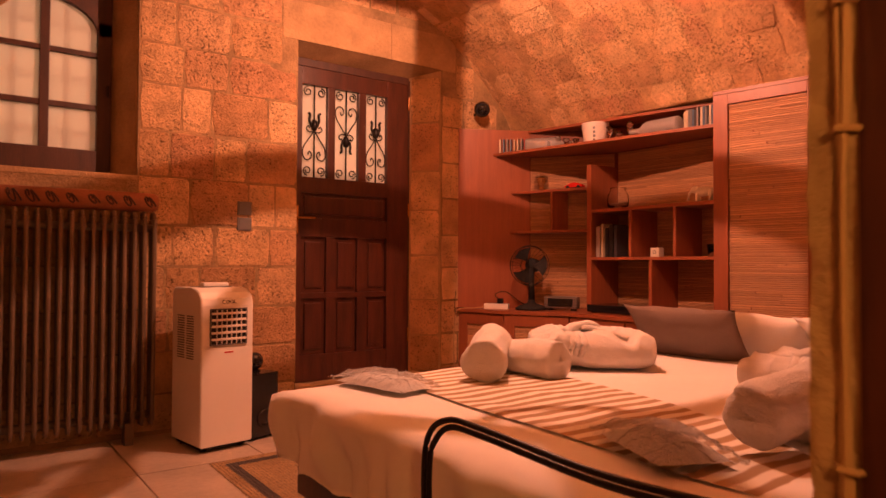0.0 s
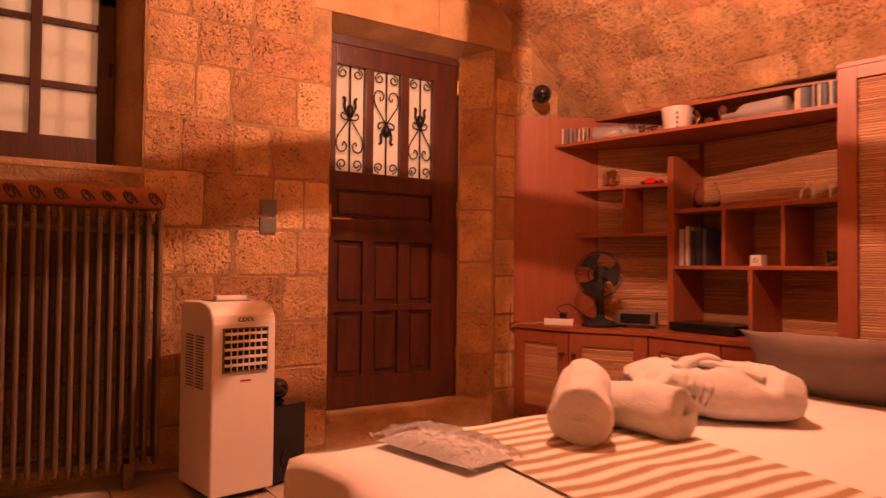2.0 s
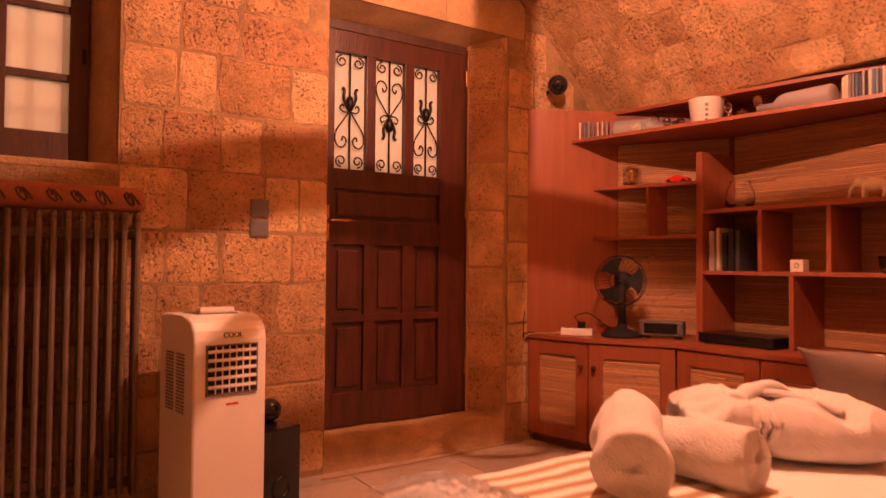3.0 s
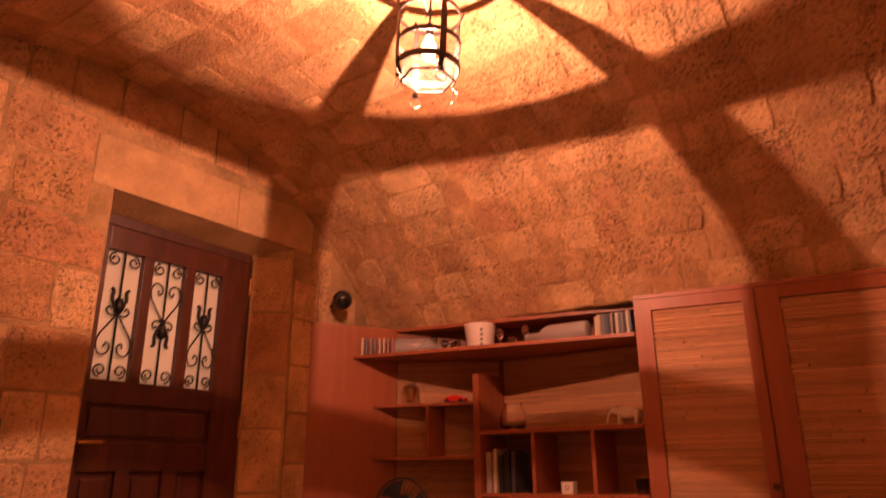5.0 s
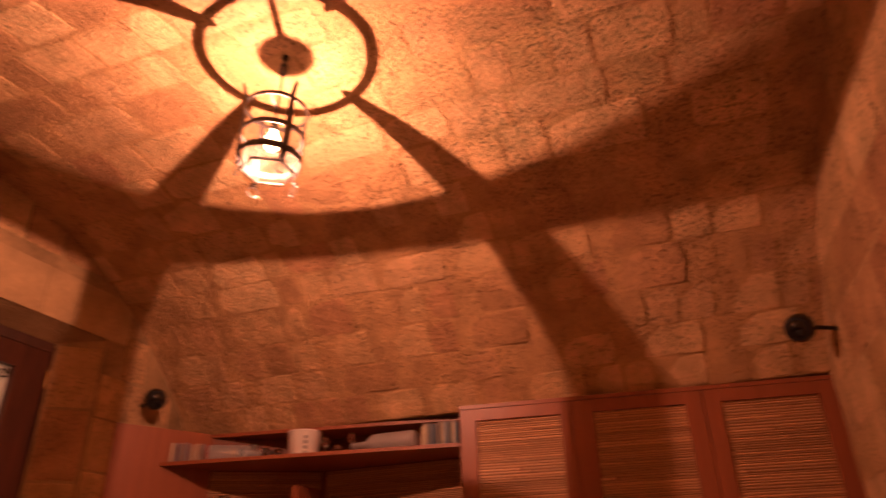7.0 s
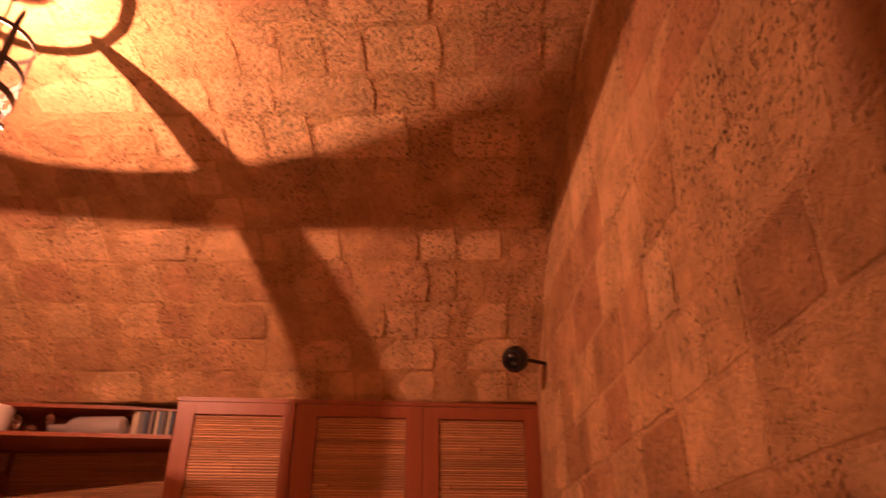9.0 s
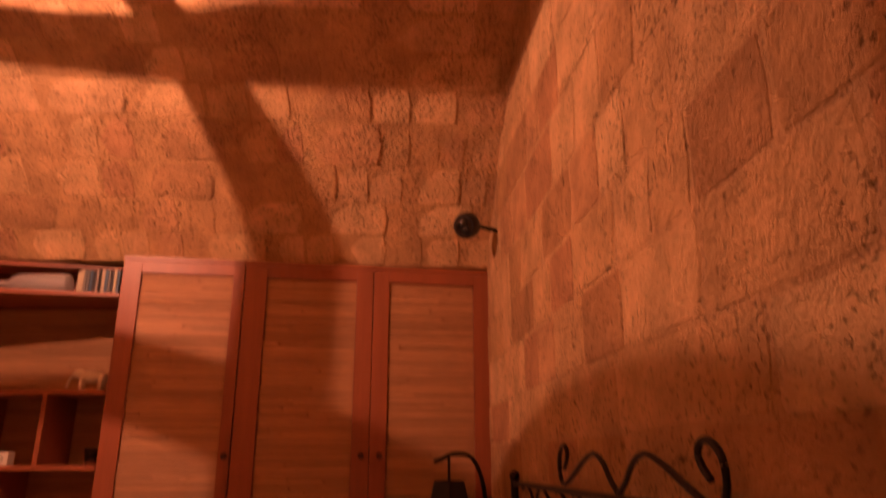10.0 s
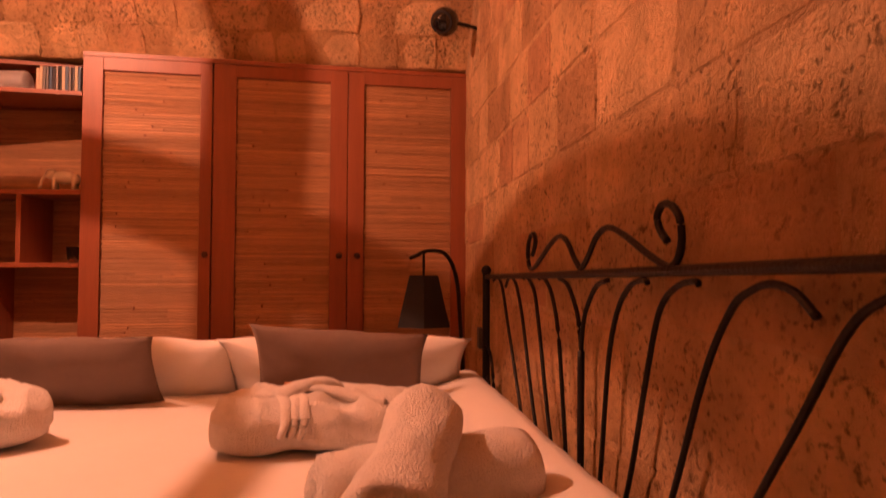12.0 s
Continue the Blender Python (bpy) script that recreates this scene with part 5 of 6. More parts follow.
def ball_speaker(label, at, r, look_at, stand=True):
    top = thing("ball_speaker", label, "loudspeaker", at=at, group="ball loudspeakers")
    bm = bmesh.new()
    bmesh.ops.create_uvsphere(bm, u_segments=28, v_segments=16, radius=r)
    part("shell", bm, BLACK_GLOSS, top, smooth=True)
    q = Vector((0, 0, 1)).rotation_difference((Vector(look_at) - Vector(at)).normalized())
    bm = lathe(bmesh.new(), [(r * 0.72, r * 0.66), (r * 0.80, r * 0.70), (r * 0.74, r * 0.74), (r * 0.45, r * 0.80), (0, r * 0.84)], 24)
    bmesh.ops.transform(bm, matrix=q.to_matrix().to_4x4(), verts=bm.verts)
    part("grille", bm, BLACK_MATT, top, smooth=True)
    return top


s1 = ball_speaker("small black ball loudspeaker on top of the floor loudspeaker", (1.385, 3.37, 0.388), 0.046, (0.8, 0.5, 1.0))
part("stand", lathe(bmesh.new(), [(0.03, -0.053), (0.032, -0.048), (0.012, -0.043), (0.012, -0.03)], 16), BLACK_PLASTIC, s1)
s2 = ball_speaker("small black ball loudspeaker bracketed to the wall", (3.085, 3.55, 1.997), 0.057, (1.0, 0.5, 1.0))
part("bracket", sweep(bmesh.new(), smooth_path([(0.0, 0.0, 0.0), (0.01, 0.06, -0.01), (0.02, 0.112, -0.02)], 4), 0.009, 8), BLACK_PLASTIC, s2)
s3 = ball_speaker("small black ball loudspeaker bracketed to the wall", (3.33, 0.458, 1.970), 0.060, (1.0, 1.5, 1.0))
part("bracket", sweep(bmesh.new(), smooth_path([(0.0, 0.0, 0.0), (0.02, -0.06, 0.0), (0.03, -0.12, -0.01), (0.045, -0.166, -0.02)], 4), 0.009, 8), BLACK_PLASTIC, s3)

# wall switches
sw = thing("light_switch", "two grey square wall switches one above the other", "light switch")
for z0, z1 in ((1.180, 1.256), (1.090, 1.165)):
    part("plate", box(bmesh.new(), 1.382, 1.464, Y_DOOR - 0.012, Y_DOOR + 0.004, z0, z1, 0.003), GREY_PLASTIC, sw)
    part("rocker", box(bmesh.new(), 1.390, 1.456, Y_DOOR - 0.015, Y_DOOR - 0.011, z0 + 0.008, z1 - 0.008, 0.002), GREY_PLASTIC, sw)

# pebble mosaic mat in the floor
mat_ = thing("pebble_mosaic", "pebble mosaic inlay with a dark border in the floor", "floor mosaic", kind="structure")
rp = random.Random(12)
M0 = Vector((1.03, 2.96))
e1 = Vector((0.93, 0.05)).normalized()
e2 = Vector((-0.02, -1.0)).normalized()
me_l, me_d = [], []
for d_ in range(2):
    bm = bmesh.new()
    for i in range(66):
        for j in range(56):
            a, b = i * 0.0155, j * 0.0155
            if a > 1.0 or b > 0.85:
                continue
            ring_ = min(a, b)
            dark = 0.058 < ring_ < 0.105
            if dark != bool(d_):
                continue
            p = M0 + e1 * (a + rp.uniform(-0.002, 0.002)) + e2 * (b + rp.uniform(-0.002, 0.002))
            r_ = rp.uniform(0.0068, 0.0095)
            top_ = bm.verts.new((p.x, p.y, 0.0055))
            rg = [bm.verts.new((p.x + r_ * math.cos(t * 1.2566 + i), p.y + r_ * math.sin(t * 1.2566 + i), 0.001)) for t in range(5)]
            for t in range(5):
                bm.faces.new((rg[t], rg[(t + 1) % 5], top_))
    o_ = part("pebbles", bm, DARK_PEBBLE if d_ else PEBBLE, mat_, "dark border pebbles" if d_ else "tan pebbles")
    o_["kind"] = "stuff"
bm = bmesh.new()
c0 = [M0, M0 + e1 * 1.0, M0 + e1 * 1.0 + e2 * 0.85, M0 + e2 * 0.85]
prism(bm, [tuple(p) for p in c0][::-1], 0.0008, 0.002)
part("bed", bm, MORTAR, mat_)
for q0, q1, q2, q3 in ((0.05, 1.0, 0.05, 0.098), (0.05, 0.098, 0.0985, 0.85)):
    bm = prism(bmesh.new(), [tuple(M0 + e1 * a_ + e2 * b_) for a_, b_ in ((q0, q3), (q1, q3), (q1, q2), (q0, q2))], 0.001, 0.0028)
    part("border_bed", bm, DARK_PEBBLE, mat_)

# ---- bedside lamp ----
lampb = thing("bedside_lamp", "unlit black lamp with hooked stem and tapered shade", "lamp", at=(3.12, 0.545, 0))
part("shade", lathe(bmesh.new(), [(0.113, 0.716), (0.062, 0.910), (0.060, 0.910), (0.110, 0.716)], 6), BLACK_MATT, lampb, "black tapered shade")
part("stem", sweep(bmesh.new(), smooth_path([(0.02, -0.16, 0.0), (0.02, -0.155, 0.45), (0.02, -0.14, 0.75), (0.01, -0.125, 0.90), (0.0, -0.085, 0.99), (0.0, -0.02, 1.005), (0.0, 0.03, 0.985), (0, 0.055, 0.975)], 6), 0.008, 8), IRON, lampb, smooth=True)
part("hanger", sweep(bmesh.new(), [(0, 0, 1.0), (0, 0, 0.90)], 0.005, 6), IRON, lampb)
part("base", lathe(bmesh.new(), [(0.09, 0), (0.09, 0.012), (0.02, 0.03), (0, 0.03)], 20, (0.02, -0.16, 0)), IRON, lampb)
sock = thing("wall_socket", "grey wall socket behind the bedside lamp", "wall socket")
part("plate", box(bmesh.new(), 3.22, 3.30, bed_wall(3.2), bed_wall(3.2) + 0.02, 0.62, 0.70, 0.004), GREY_PLASTIC, sock)

# ---- things on the shelves ----
rs = random.Random(21)
SH = 1.690
TONES = [material("disc case %d" % i, c, 0.3, vary=0.15, scale=30) for i, c in enumerate(((0.05, 0.05, 0.06), (0.35, 0.30, 0.27), (0.30, 0.04, 0.03), (0.08, 0.14, 0.22), (0.5, 0.42, 0.3), (0.02, 0.02, 0.02), (0.2, 0.2, 0.2)))]


def case_row(p0, step, count, h, d, rz, tilt=0):
    for i in range(count):
        w_ = rs.uniform(0.008, 0.013)
        p = Vector(p0) + Vector(step) * i
        hh = h * rs.uniform(0.93, 1.03)
        t_ = thing("disc_case", "thin plastic disc case standing on the top shelf", "disc case", at=tuple(p), rz=rz + rs.uniform(-2, 2), group="disc cases")
        part("case", box(bmesh.new(), 0, d, -w_ / 2, w_ / 2, 0, hh, 0.0008), rs.choice(TONES), t_)


case_row((3.50, 2.03, SH), (0.0, 0.0135, 0), 14, 0.115, 0.12, 0)
case_row((3.205, 3.495, SH), (0.018, -0.017, 0), 9, 0.105, 0.10, 35)

bucket = thing("ice_bucket", "white tapered ice bucket with dark lettering", "ice bucket", at=(3.53, 2.905, SH))
part("pail", lathe(bmesh.new(), [(0, 0.0), (0.068, 0.0), (0.072, 0.004), (0.089, 0.148), (0.092, 0.153), (0.089, 0.155), (0.084, 0.148), (0.067, 0.008), (0, 0.008)], 36), PORCELAIN, bucket, smooth=True)
for i, h_ in enumerate((0.036, 0.062, 0.088, 0.114)):
    a = math.radians(216)
    r_ = 0.0725 + h_ * 0.118
    bm = box(bmesh.new(), -0.008, 0.008, -0.001, 0.001, -0.008, 0.008)
    box(bm, -0.004, 0.004, -0.0016, 0.0012, -0.004, 0.004)
    bmesh.ops.transform(bm, matrix=pose(r_ * math.cos(a), r_ * math.sin(a), h_, 0, 0, 216 - 270), verts=bm.verts)
    part("mark", bm, GREY_PLASTIC, bucket, "dark block lettering")


def bottle(label, at, length, r, rz):
    t_ = thing("bottle", label, "bottle", at=at, rz=rz, group="bottles")
    bm = lathe(bmesh.new(), [(0, 0), (r * 0.9, 0.0), (r, 0.01), (r, length * 0.60), (r * 0.8, length * 0.68), (r * 0.36, length * 0.76), (r * 0.34, length * 0.98), (0, length)], 24)
    bmesh.ops.transform(bm, matrix=pose(0, 0, 0, 0, 90, 0), verts=bm.verts)
    part("glass", bm, FROST_BOTTLE, t_, smooth=True)
    # branching tree print
    rb = random.Random(int(at[1] * 1000))
    bm = bmesh.new()
    def limb(x, s, ang, ln, k):
        x2, s2 = x + math.cos(ang) * ln, s + math.sin(ang) * ln
        pa = (x, -r * 1.01 * math.cos(s / r), r * math.sin(s / r))
        pb = (x2, -r * 1.01 * math.cos(s2 / r), r * math.sin(s2 / r))
        sweep(bm, [pa, pb], 0.0006 + 0.0004 * k, 4)
        if k:
            for da in (-0.5, 0.05, 0.5):
                limb(x2, s2, ang + da + rb.uniform(-0.2, 0.2), ln * 0.75, k - 1)
    limb(length * 0.20, 0.0, 0.0, 0.028, 3)
    part("tree_print", bm, IVORY, t_, "white branching tree print")
    box_ = box(bmesh.new(), length * 0.46, length * 0.53, -r * 1.02, -r * 0.99, -0.018, 0.018)
    part("label_print", box_, GREY_PLASTIC, t_, "dark lettering bar")
    return t_


bottle("large frosted bottle lying on its side", (3.53, 2.26, SH + 0.05), 0.36, 0.05, 91)
bottle("large frosted bottle lying on its side", (3.33, 3.36, SH + 0.05), 0.34, 0.048, -56)


def stem_glass(at, h=0.10, r=0.022, group="small glasses"):
    t_ = thing("small_glass", "small clear stemmed glass on the shelf", "glass", at=at, group=group)
    part("bowl", lathe(bmesh.new(), [(0, 0), (r * 0.9, 0.001), (r * 0.85, 0.004), (0.004, 0.008), (0.004, h * 0.45), (r * 0.7, h * 0.55), (r, h * 0.8), (r * 0.9, h), (r * 0.84, h), (r * 0.92, h * 0.8), (0, h * 0.55)], 20), GLASS, t_, smooth=True)


for p, h_ in (((3.50, 2.76, SH), 0.11), ((3.55, 2.72, SH), 0.075), ((3.50, 2.68, SH), 0.06), ((3.53, 2.62, SH), 0.12), ((3.48, 3.03, SH), 0.07), ((3.46, 3.10, SH), 0.08), ((3.50, 3.07, SH), 0.07), ((3.44, 3.16, SH), 0.10)):
    stem_glass(p, h_)

dome = thing("glass_dome_clock", "clock under an arched glass dome", "clock", at=(3.45, 3.33, 1.422), rz=-35)
part("dome", lathe(bmesh.new(), [(0.052, 0.008), (0.052, 0.075), (0.046, 0.10), (0.030, 0.118), (0, 0.125)], 26), GLASS, dome, smooth=True)
part("base", lathe(bmesh.new(), [(0, 0), (0.058, 0), (0.058, 0.008), (0, 0.008)], 24), GREY_PLASTIC, dome)
part("works", lathe(bmesh.new(), [(0, 0.009), (0.02, 0.009), (0.012, 0.03), (0.02, 0.06), (0.022, 0.09), (0, 0.1)], 12), BRASS, dome)

car = thing("toy_car", "small red toy sports car", "toy car", at=(3.50, 3.06, 1.422), rz=-78)
bm = bmesh.new()
prof = [(-0.065, 0.010), (-0.066, 0.022), (-0.04, 0.028), (-0.018, 0.042), (0.018, 0.042), (0.04, 0.030), (0.064, 0.026), (0.068, 0.010)]
sides = [[bm.verts.new((px, sy, pz)) for px, pz in prof] for sy in (-0.026, 0.026)]
bm.faces.new(sides[0])
bm.faces.new(sides[1][::-1])
for i in range(len(prof)):
    j = (i + 1) % len(prof)
    bm.faces.new((sides[0][i], sides[1][i], sides[1][j], sides[0][j]))
bmesh.ops.bevel(bm, geom=list(bm.edges), offset=0.003, segments=2, affect="EDGES")
part("body", bm, RED_PAINT, car)
for px in (-0.04, 0.042):
    for sy in (-0.024, 0.024):
        part("wheel", sweep(bmesh.new(), [(px, sy - 0.005, 0.012), (px, sy + 0.005, 0.012)], 0.012, 14), BLACK_MATT, car)

gj = thing("glass_jar", "round clear glass jar lying on the shelf", "jar", at=(3.53, 2.715, 1.268))
bm = lathe(bmesh.new(), [(0, 0), (0.05, 0.0), (0.066, 0.015), (0.070, 0.05), (0.064, 0.09), (0.048, 0.115), (0.048, 0.13), (0.052, 0.132), (0.045, 0.132), (0.045, 0.115), (0.06, 0.088), (0.065, 0.05), (0.06, 0.017), (0, 0.006)], 30)
part("body", bm, GLASS, gj, smooth=True)

# ivory animal figure, plain
fig = bmesh.new()
for c, s in (((0, 0, 0.058), (0.030, 0.050, 0.030)), ((0, 0.050, 0.070), (0.022, 0.026, 0.022)), ((0, -0.045, 0.05), (0.024, 0.022, 0.026))):
    bmesh.ops.create_icosphere(fig, subdivisions=2, radius=1, matrix=Matrix.Translation(c) @ Matrix.Diagonal((*s, 1)))
for px, py in ((-0.015, -0.04), (0.015, -0.04), (-0.015, 0.03), (0.015, 0.03)):
    sweep(fig, [(px, py, 0.05), (px, py * 1.15, 0.025), (px, py * 1.05, 0.0)], [0.011, 0.009, 0.010], 8)
sweep(fig, smooth_path([(0, 0.07, 0.065), (0, 0.088, 0.045), (0, 0.092, 0.02), (0, 0.10, 0.012)], 3), 0.006, 6)
figure = part("animal_figurine", fig, IVORY, None, smooth=True)
figure.matrix_basis = pose(3.51, 2.09, 1.268, 0, 0, 8)
tagged(figure, "carved ivory-coloured animal figurine", "figurine")

for i, (w_, h_, c) in enumerate(((0.030, 0.20, 1), (0.018, 0.215, 4), (0.025, 0.19, 5), (0.03, 0.21, 5), (0.022, 0.20, 0))):
    bk = thing("book", "upright book on the cubby shelf", "book", at=(3.49, 2.848 - i * 0.036, 0.957), rz=rs.uniform(-2, 2), group="books")
    part("cover", box(bmesh.new(), 0, 0.15, -w_ / 2, w_ / 2, 0, h_, 0.002), TONES[c], bk)
    part("pages", box(bmesh.new(), 0.004, 0.148, -w_ / 2 + 0.002, w_ / 2 - 0.002, h_ - 0.001, h_ + 0.0005), PAPER, bk)
lb = thing("small_box", "small pale box with a round mark", "box", at=(3.50, 2.415, 0.957))
part("carton", box(bmesh.new(), 0, 0.05, -0.03, 0.03, 0, 0.055, 0.002), PAPER, lb)
bm = lathe(bmesh.new(), [(0.012, 0), (0.012, 0.001), (0.008, 0.001), (0.008, 0)], 18)
bmesh.ops.transform(bm, matrix=pose(-0.0006, 0, 0.028, 0, -90, 0), verts=bm.verts)
part("mark", bm, GREY_PLASTIC, lb)
cup = thing("small_cup", "small dim glass cup in the cubby", "cup", at=(3.55, 2.06, 0.957))
part("body", lathe(bmesh.new(), [(0, 0), (0.025, 0), (0.032, 0.07), (0.029, 0.07), (0.022, 0.005), (0, 0.005)], 18), GLASS, cup, smooth=True)

dvd = thing("disc_player", "flat black disc player on the cabinet top", "disc player", at=(3.40, 2.66, 0.600))
part("case", box(bmesh.new(), 0, 0.26, -0.19, 0.20, 0.006, 0.052, 0.004), BLACK_PLASTIC, dvd)
part("drawer", box(bmesh.new(), -0.003, 0.001, -0.15, 0.02, 0.028, 0.042, 0.001), BLACK_GLOSS, dvd)
for sy in (-0.16, 0.17):
    part("foot", box(bmesh.new(), 0.02, 0.24, sy - 0.012, sy + 0.012, 0, 0.007), BLACK_MATT, dvd)

radio = thing("radio", "small grey table radio with rounded ends", "radio", at=(3.36, 3.06, 0.600), rz=-62)
part("case", box(bmesh.new(), -0.115, 0.115, 0, 0.09, 0.012, 0.095, 0.022), GREY_PLASTIC, radio)
part("front", box(bmesh.new(), -0.085, 0.085, -0.004, 0.003, 0.028, 0.080, 0.004), BLACK_PLASTIC, radio)
for k in range(7):
    part("grille_bar", box(bmesh.new(), -0.11, 0.11, -0.002, 0.001, 0.020 + k * 0.0105, 0.0235 + k * 0.0105), STEEL, radio)
for sx_ in (-0.08, 0.08):
    part("foot", box(bmesh.new(), sx_ - 0.012, sx_ + 0.012, 0.01, 0.08, 0, 0.014), BLACK_MATT, radio)

# desk fan
fan = thing("desk_fan", "black table fan with wire guard, at rest", "fan", at=(3.27, 3.24, 0.600), rz=-60)
part("base", lathe(bmesh.new(), [(0, 0), (0.105, 0), (0.11, 0.012), (0.08, 0.03), (0.03, 0.045), (0.022, 0.07), (0, 0.07)], 30), BLACK_MATT, fan, smooth=True)
part("neck", sweep(bmesh.new(), [(0, 0, 0.05), (0, 0.0, 0.22), (0, 0.01, 0.29)], [0.022, 0.018, 0.022], 14), BLACK_MATT, fan, smooth=True)
part("motor", sweep(bmesh.new(), [(0, 0.09, 0.30), (0, 0.08, 0.30), (0, 0.02, 0.30), (0, -0.01, 0.30)], [0.02, 0.045, 0.05, 0.04], 18), BLACK_MATT, fan, smooth=True)
guard = new("guard")
guard.parent = fan
for rr, yy in ((0.135, -0.045), (0.13, -0.07), (0.13, -0.02), (0.05, -0.085)):
    part("ring", sweep(bmesh.new(), [(rr * math.cos(t * math.pi / 18), yy, 0.30 + rr * math.sin(t * math.pi / 18)) for t in range(36)], 0.002, 5, closed=True), BLACK_MATT, guard)
for t in range(28):
    a = t * 2 * math.pi / 28
    part("wire", sweep(bmesh.new(), [(0.04 * math.cos(a), -0.087, 0.30 + 0.04 * math.sin(a)), (0.10 * math.cos(a), -0.082, 0.30 + 0.10 * math.sin(a)), (0.135 * math.cos(a), -0.045, 0.30 + 0.135 * math.sin(a))], 0.0012, 4), BLACK_MATT, guard)
for t in range(3):
    bm = bmesh.new()
    a0 = t * 2.0944
    grid_surface(bm, lambda u, v: ((0.02 + 0.10 * u) * math.cos(a0 + (v - 0.5) * 1.3 * (0.4 + 0.6 * u)), -0.045 + (v - 0.5) * 0.03, 0.30 + (0.02 + 0.10 * u) * math.sin(a0 + (v - 0.5) * 1.3 * (0.4 + 0.6 * u))), 8, 8)
    part("blade", bm, BLACK_MATT, fan, smooth=True)

strip = thing("power_strip", "white power strip with a black plug", "power strip", at=(3.115, 3.42, 0.600), rz=-52)
part("case", box(bmesh.new(), -0.085, 0.085, -0.027, 0.027, 0, 0.038, 0.006), WHITE_PLASTIC, strip)
for k in range(3):
    bm = lathe(bmesh.new(), [(0.019, 0.0), (0.019, 0.002), (0.016, 0.002), (0.016, 0.0)], 18, (-0.045 + k * 0.045, 0, 0.038))
    part("outlet", bm, GREY_PLASTIC, strip)
part("plug", box(bmesh.new(), 0.005, 0.045, -0.018, 0.018, 0.038, 0.075, 0.006), BLACK_PLASTIC, strip)
cord = thing("extension_lead", "thin cables running over the cabinet edge to the wall", "cable")
part("cord", sweep(bmesh.new(), smooth_path([(3.05, 3.47, 0.615), (3.0, 3.52, 0.606), (2.95, 3.60, 0.600), (2.925, 3.642, 0.56), (2.92, 3.65, 0.40), (2.915, 3.65, 0.05), (2.80, 3.64, 0.012), (2.3, 3.60, 0.006), (1.7, 3.58, 0.006)], 6), 0.004, 6), CABLE, cord, smooth=True)
part("cord", sweep(bmesh.new(), smooth_path([(3.13, 3.40, 0.66), (3.10, 3.42, 0.70), (3.16, 3.38, 0.72), (3.22, 3.32, 0.66), (3.27, 3.27, 0.62)], 6), 0.003, 6), BLACK_PLASTIC, cord, smooth=True)
part("cord", sweep(bmesh.new(), smooth_path([(2.935, 3.648, 0.72), (2.925, 3.646, 0.64), (2.93, 3.648, 0.55), (2.94, 3.646, 0.60), (2.98, 3.56, 0.606)], 6), 0.0022, 6), BLACK_PLASTIC, cord, smooth=True)

# ---- stones of walls and vault ----
wall_courses(wall_north, 11, -0.6, X_EAST, 0.02, 2.95, [(WIN[0], WIN[1], WIN[2] - 0.03, WIN[3]), (DOOR[0], DOOR[1], -1, DOOR[3]), (DOOR[0] - 0.10, DOOR[1] + 0.12, DOOR[3], DOOR[3] + 0.24)],
             lambda x, z: pose(x, Y_DOOR - 0.002, z), (0.17, 0.27), (0.14, 0.34), top=lambda x: vault_z(x) + 0.05, beds=(0.21, 0.43, 0.655, 0.883, 1.106, 1.362, 1.609, 1.861, 2.077, 2.31, 2.55, 2.80))
# blocks of the splayed door jamb
JW = math.hypot(DOOR[1] - 2.655, LEAF_Y - 0.012 - Y_DOOR)
JA = math.degrees(math.atan2(Y_DOOR - LEAF_Y + 0.012, DOOR[1] - 2.655))
wall_courses(wall_north, 57, 0.0, JW - 0.012, 0.17, DOOR[3] - 0.05, [], lambda x, z: pose(2.655, LEAF_Y - 0.012, z, 0, 0, JA) @ pose(x, -0.0035, 0), (0.24, 0.38), (0.18, 0.24))
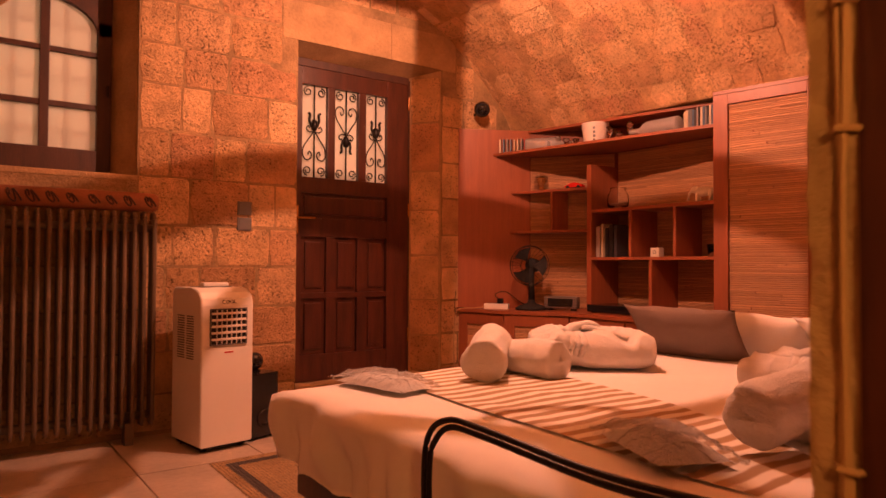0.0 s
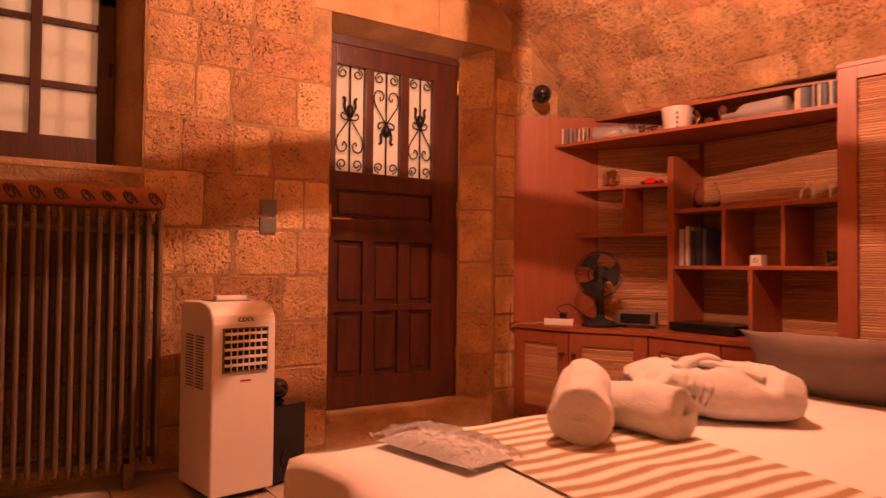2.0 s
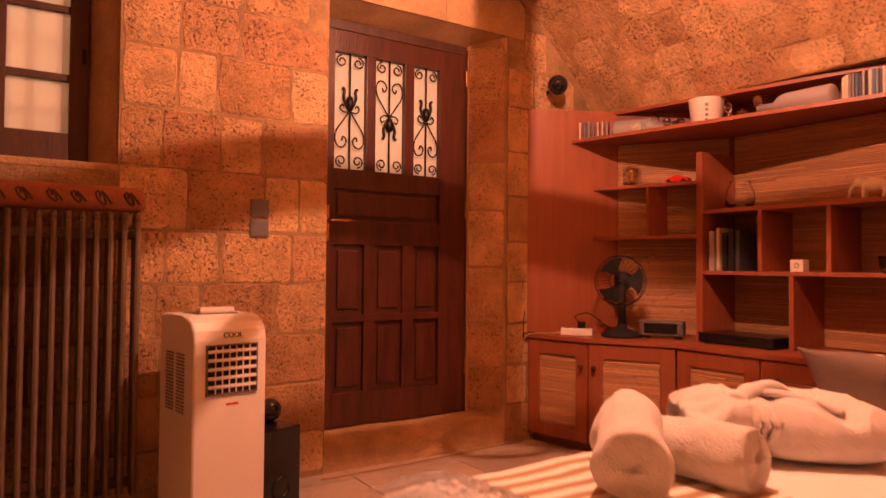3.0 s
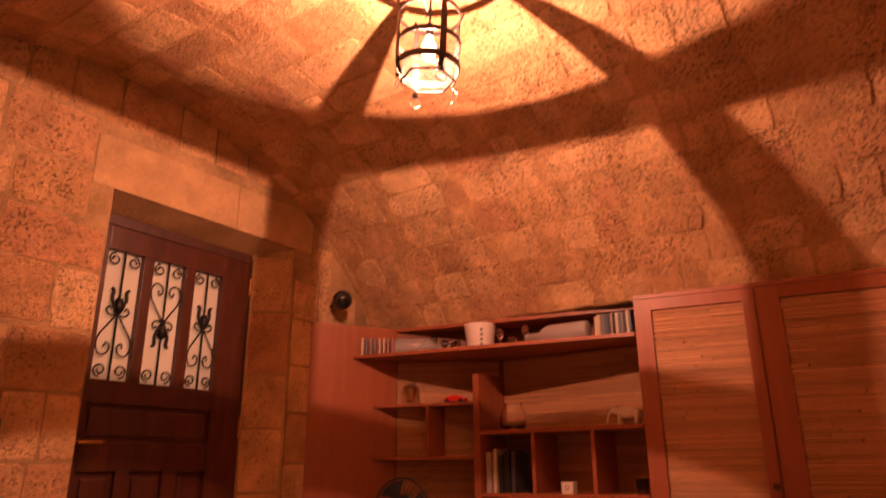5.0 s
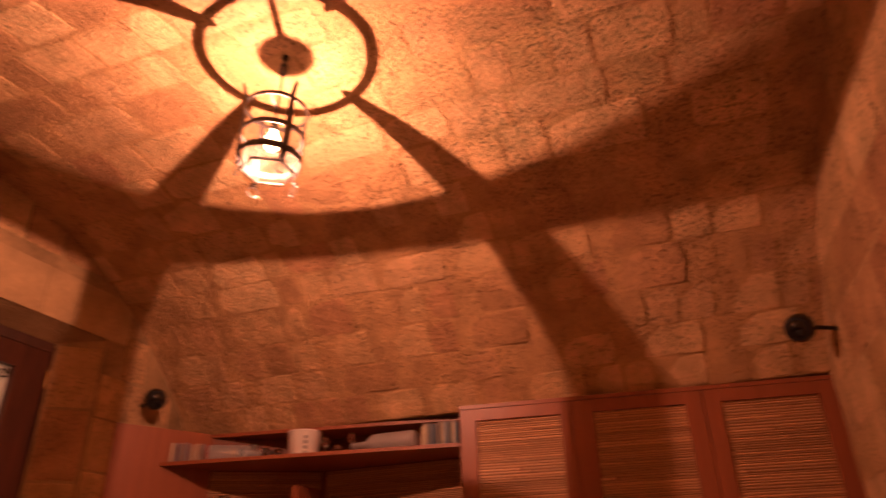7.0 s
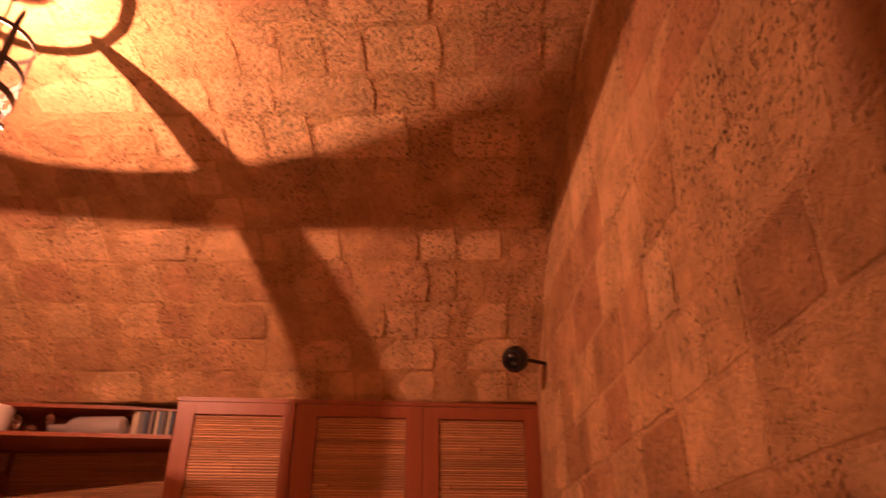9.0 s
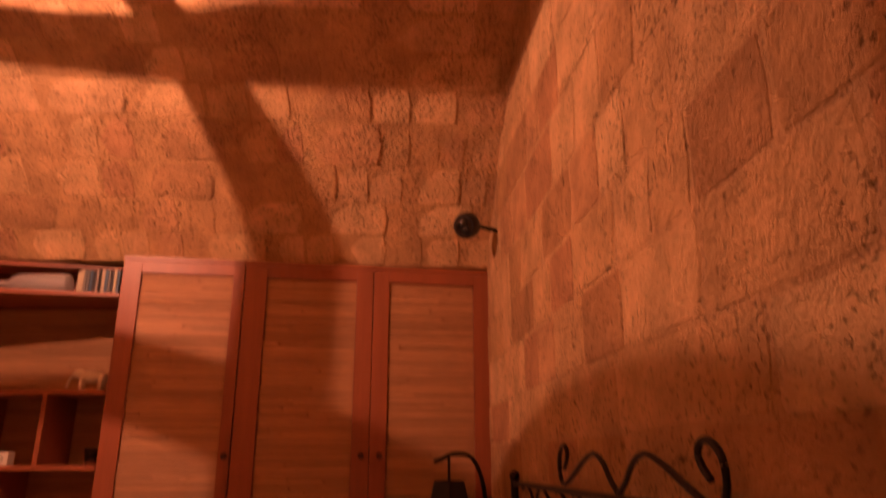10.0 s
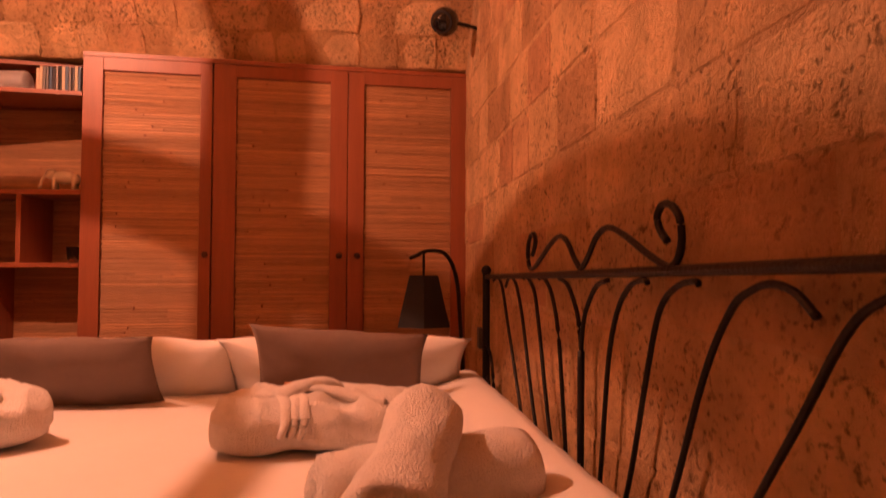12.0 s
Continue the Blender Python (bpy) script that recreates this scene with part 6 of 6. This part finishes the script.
# quoins of the window reveal
rq = random.Random(3)
z = WIN[2]
while z < WIN[3] - 0.03:
    h = min(rq.uniform(0.18, 0.28), WIN[3] - z)
    stone_at(wall_north, rq, pose(WIN[1] - 0.004, Y_DOOR + 0.01, z + 0.003, 0, 0, 90) @ pose(0, 0, 0), 0.26, h - 0.006)
    z += h
wall_courses(wall_south, 23, JAMB_X + 0.01, X_EAST, 0.02, 2.95, [], lambda x, z: Matrix.Translation((x, bed_wall(x) + 0.002, z)) @ pose(0, 0, 0, 0, 0, ANG) @ Matrix.Diagonal((1, -1, 1, 1)),
             (0.15, 0.24), (0.16, 0.44), top=lambda x: vault_z(x, 0.3) + 0.05, blocks=FLAT_BLOCKS)
rv = random.Random(31)
a = A1
COURSES = []
vv, vf = [], []
while a < A0 - 0.02:
    h = min(rv.uniform(0.15, 0.23), VR * (A0 - a))
    COURSES.append((a, h))
    a += h / VR
for a, h in COURSES:
    y = -0.05
    far = a > math.pi * 0.62
    while y < Y_DOOR + 0.01:
        w = rv.uniform(0.3, 0.6) if far else rv.choice((rv.uniform(0.11, 0.18), rv.uniform(0.18, 0.42)))
        am = a + h / VR / 2
        up = Vector((-math.sin(am), 0, math.cos(am)))
        out = Vector((math.cos(am), 0, math.sin(am)))
        along = Vector((0, 1, 0))
        m = Matrix((along, out, up)).transposed().to_4x4() @ pose(0, 0, 0, 0, rv.uniform(-1.0, 1.0), 0)
        m.translation = Vector((VX + vault_shift(math.cos(am), y + w / 2), y + 0.002, VZ)) + out * (VR - 0.0015 + rv.uniform(-0.001, 0.0015)) - up * (h / 2 - 0.002)
        src = rv.choice(FLAT_BLOCKS)
        mm = m @ Matrix.Diagonal((w - rv.uniform(0.0, 0.004), 0.0036, h - rv.uniform(0.0, 0.004), 1))
        b0 = len(vv)
        vv += [tuple(mm @ v.co) for v in src.vertices]
        vf += [tuple(b0 + k for k in pl.vertices) for pl in src.polygons]
        y += w
me = bpy.data.meshes.new("vault_stones")
me.from_pydata(vv, [], vf)
me.materials.append(VAULT_STONE)
vs_ = new("vault_stones", me)
vs_.parent = ceiling
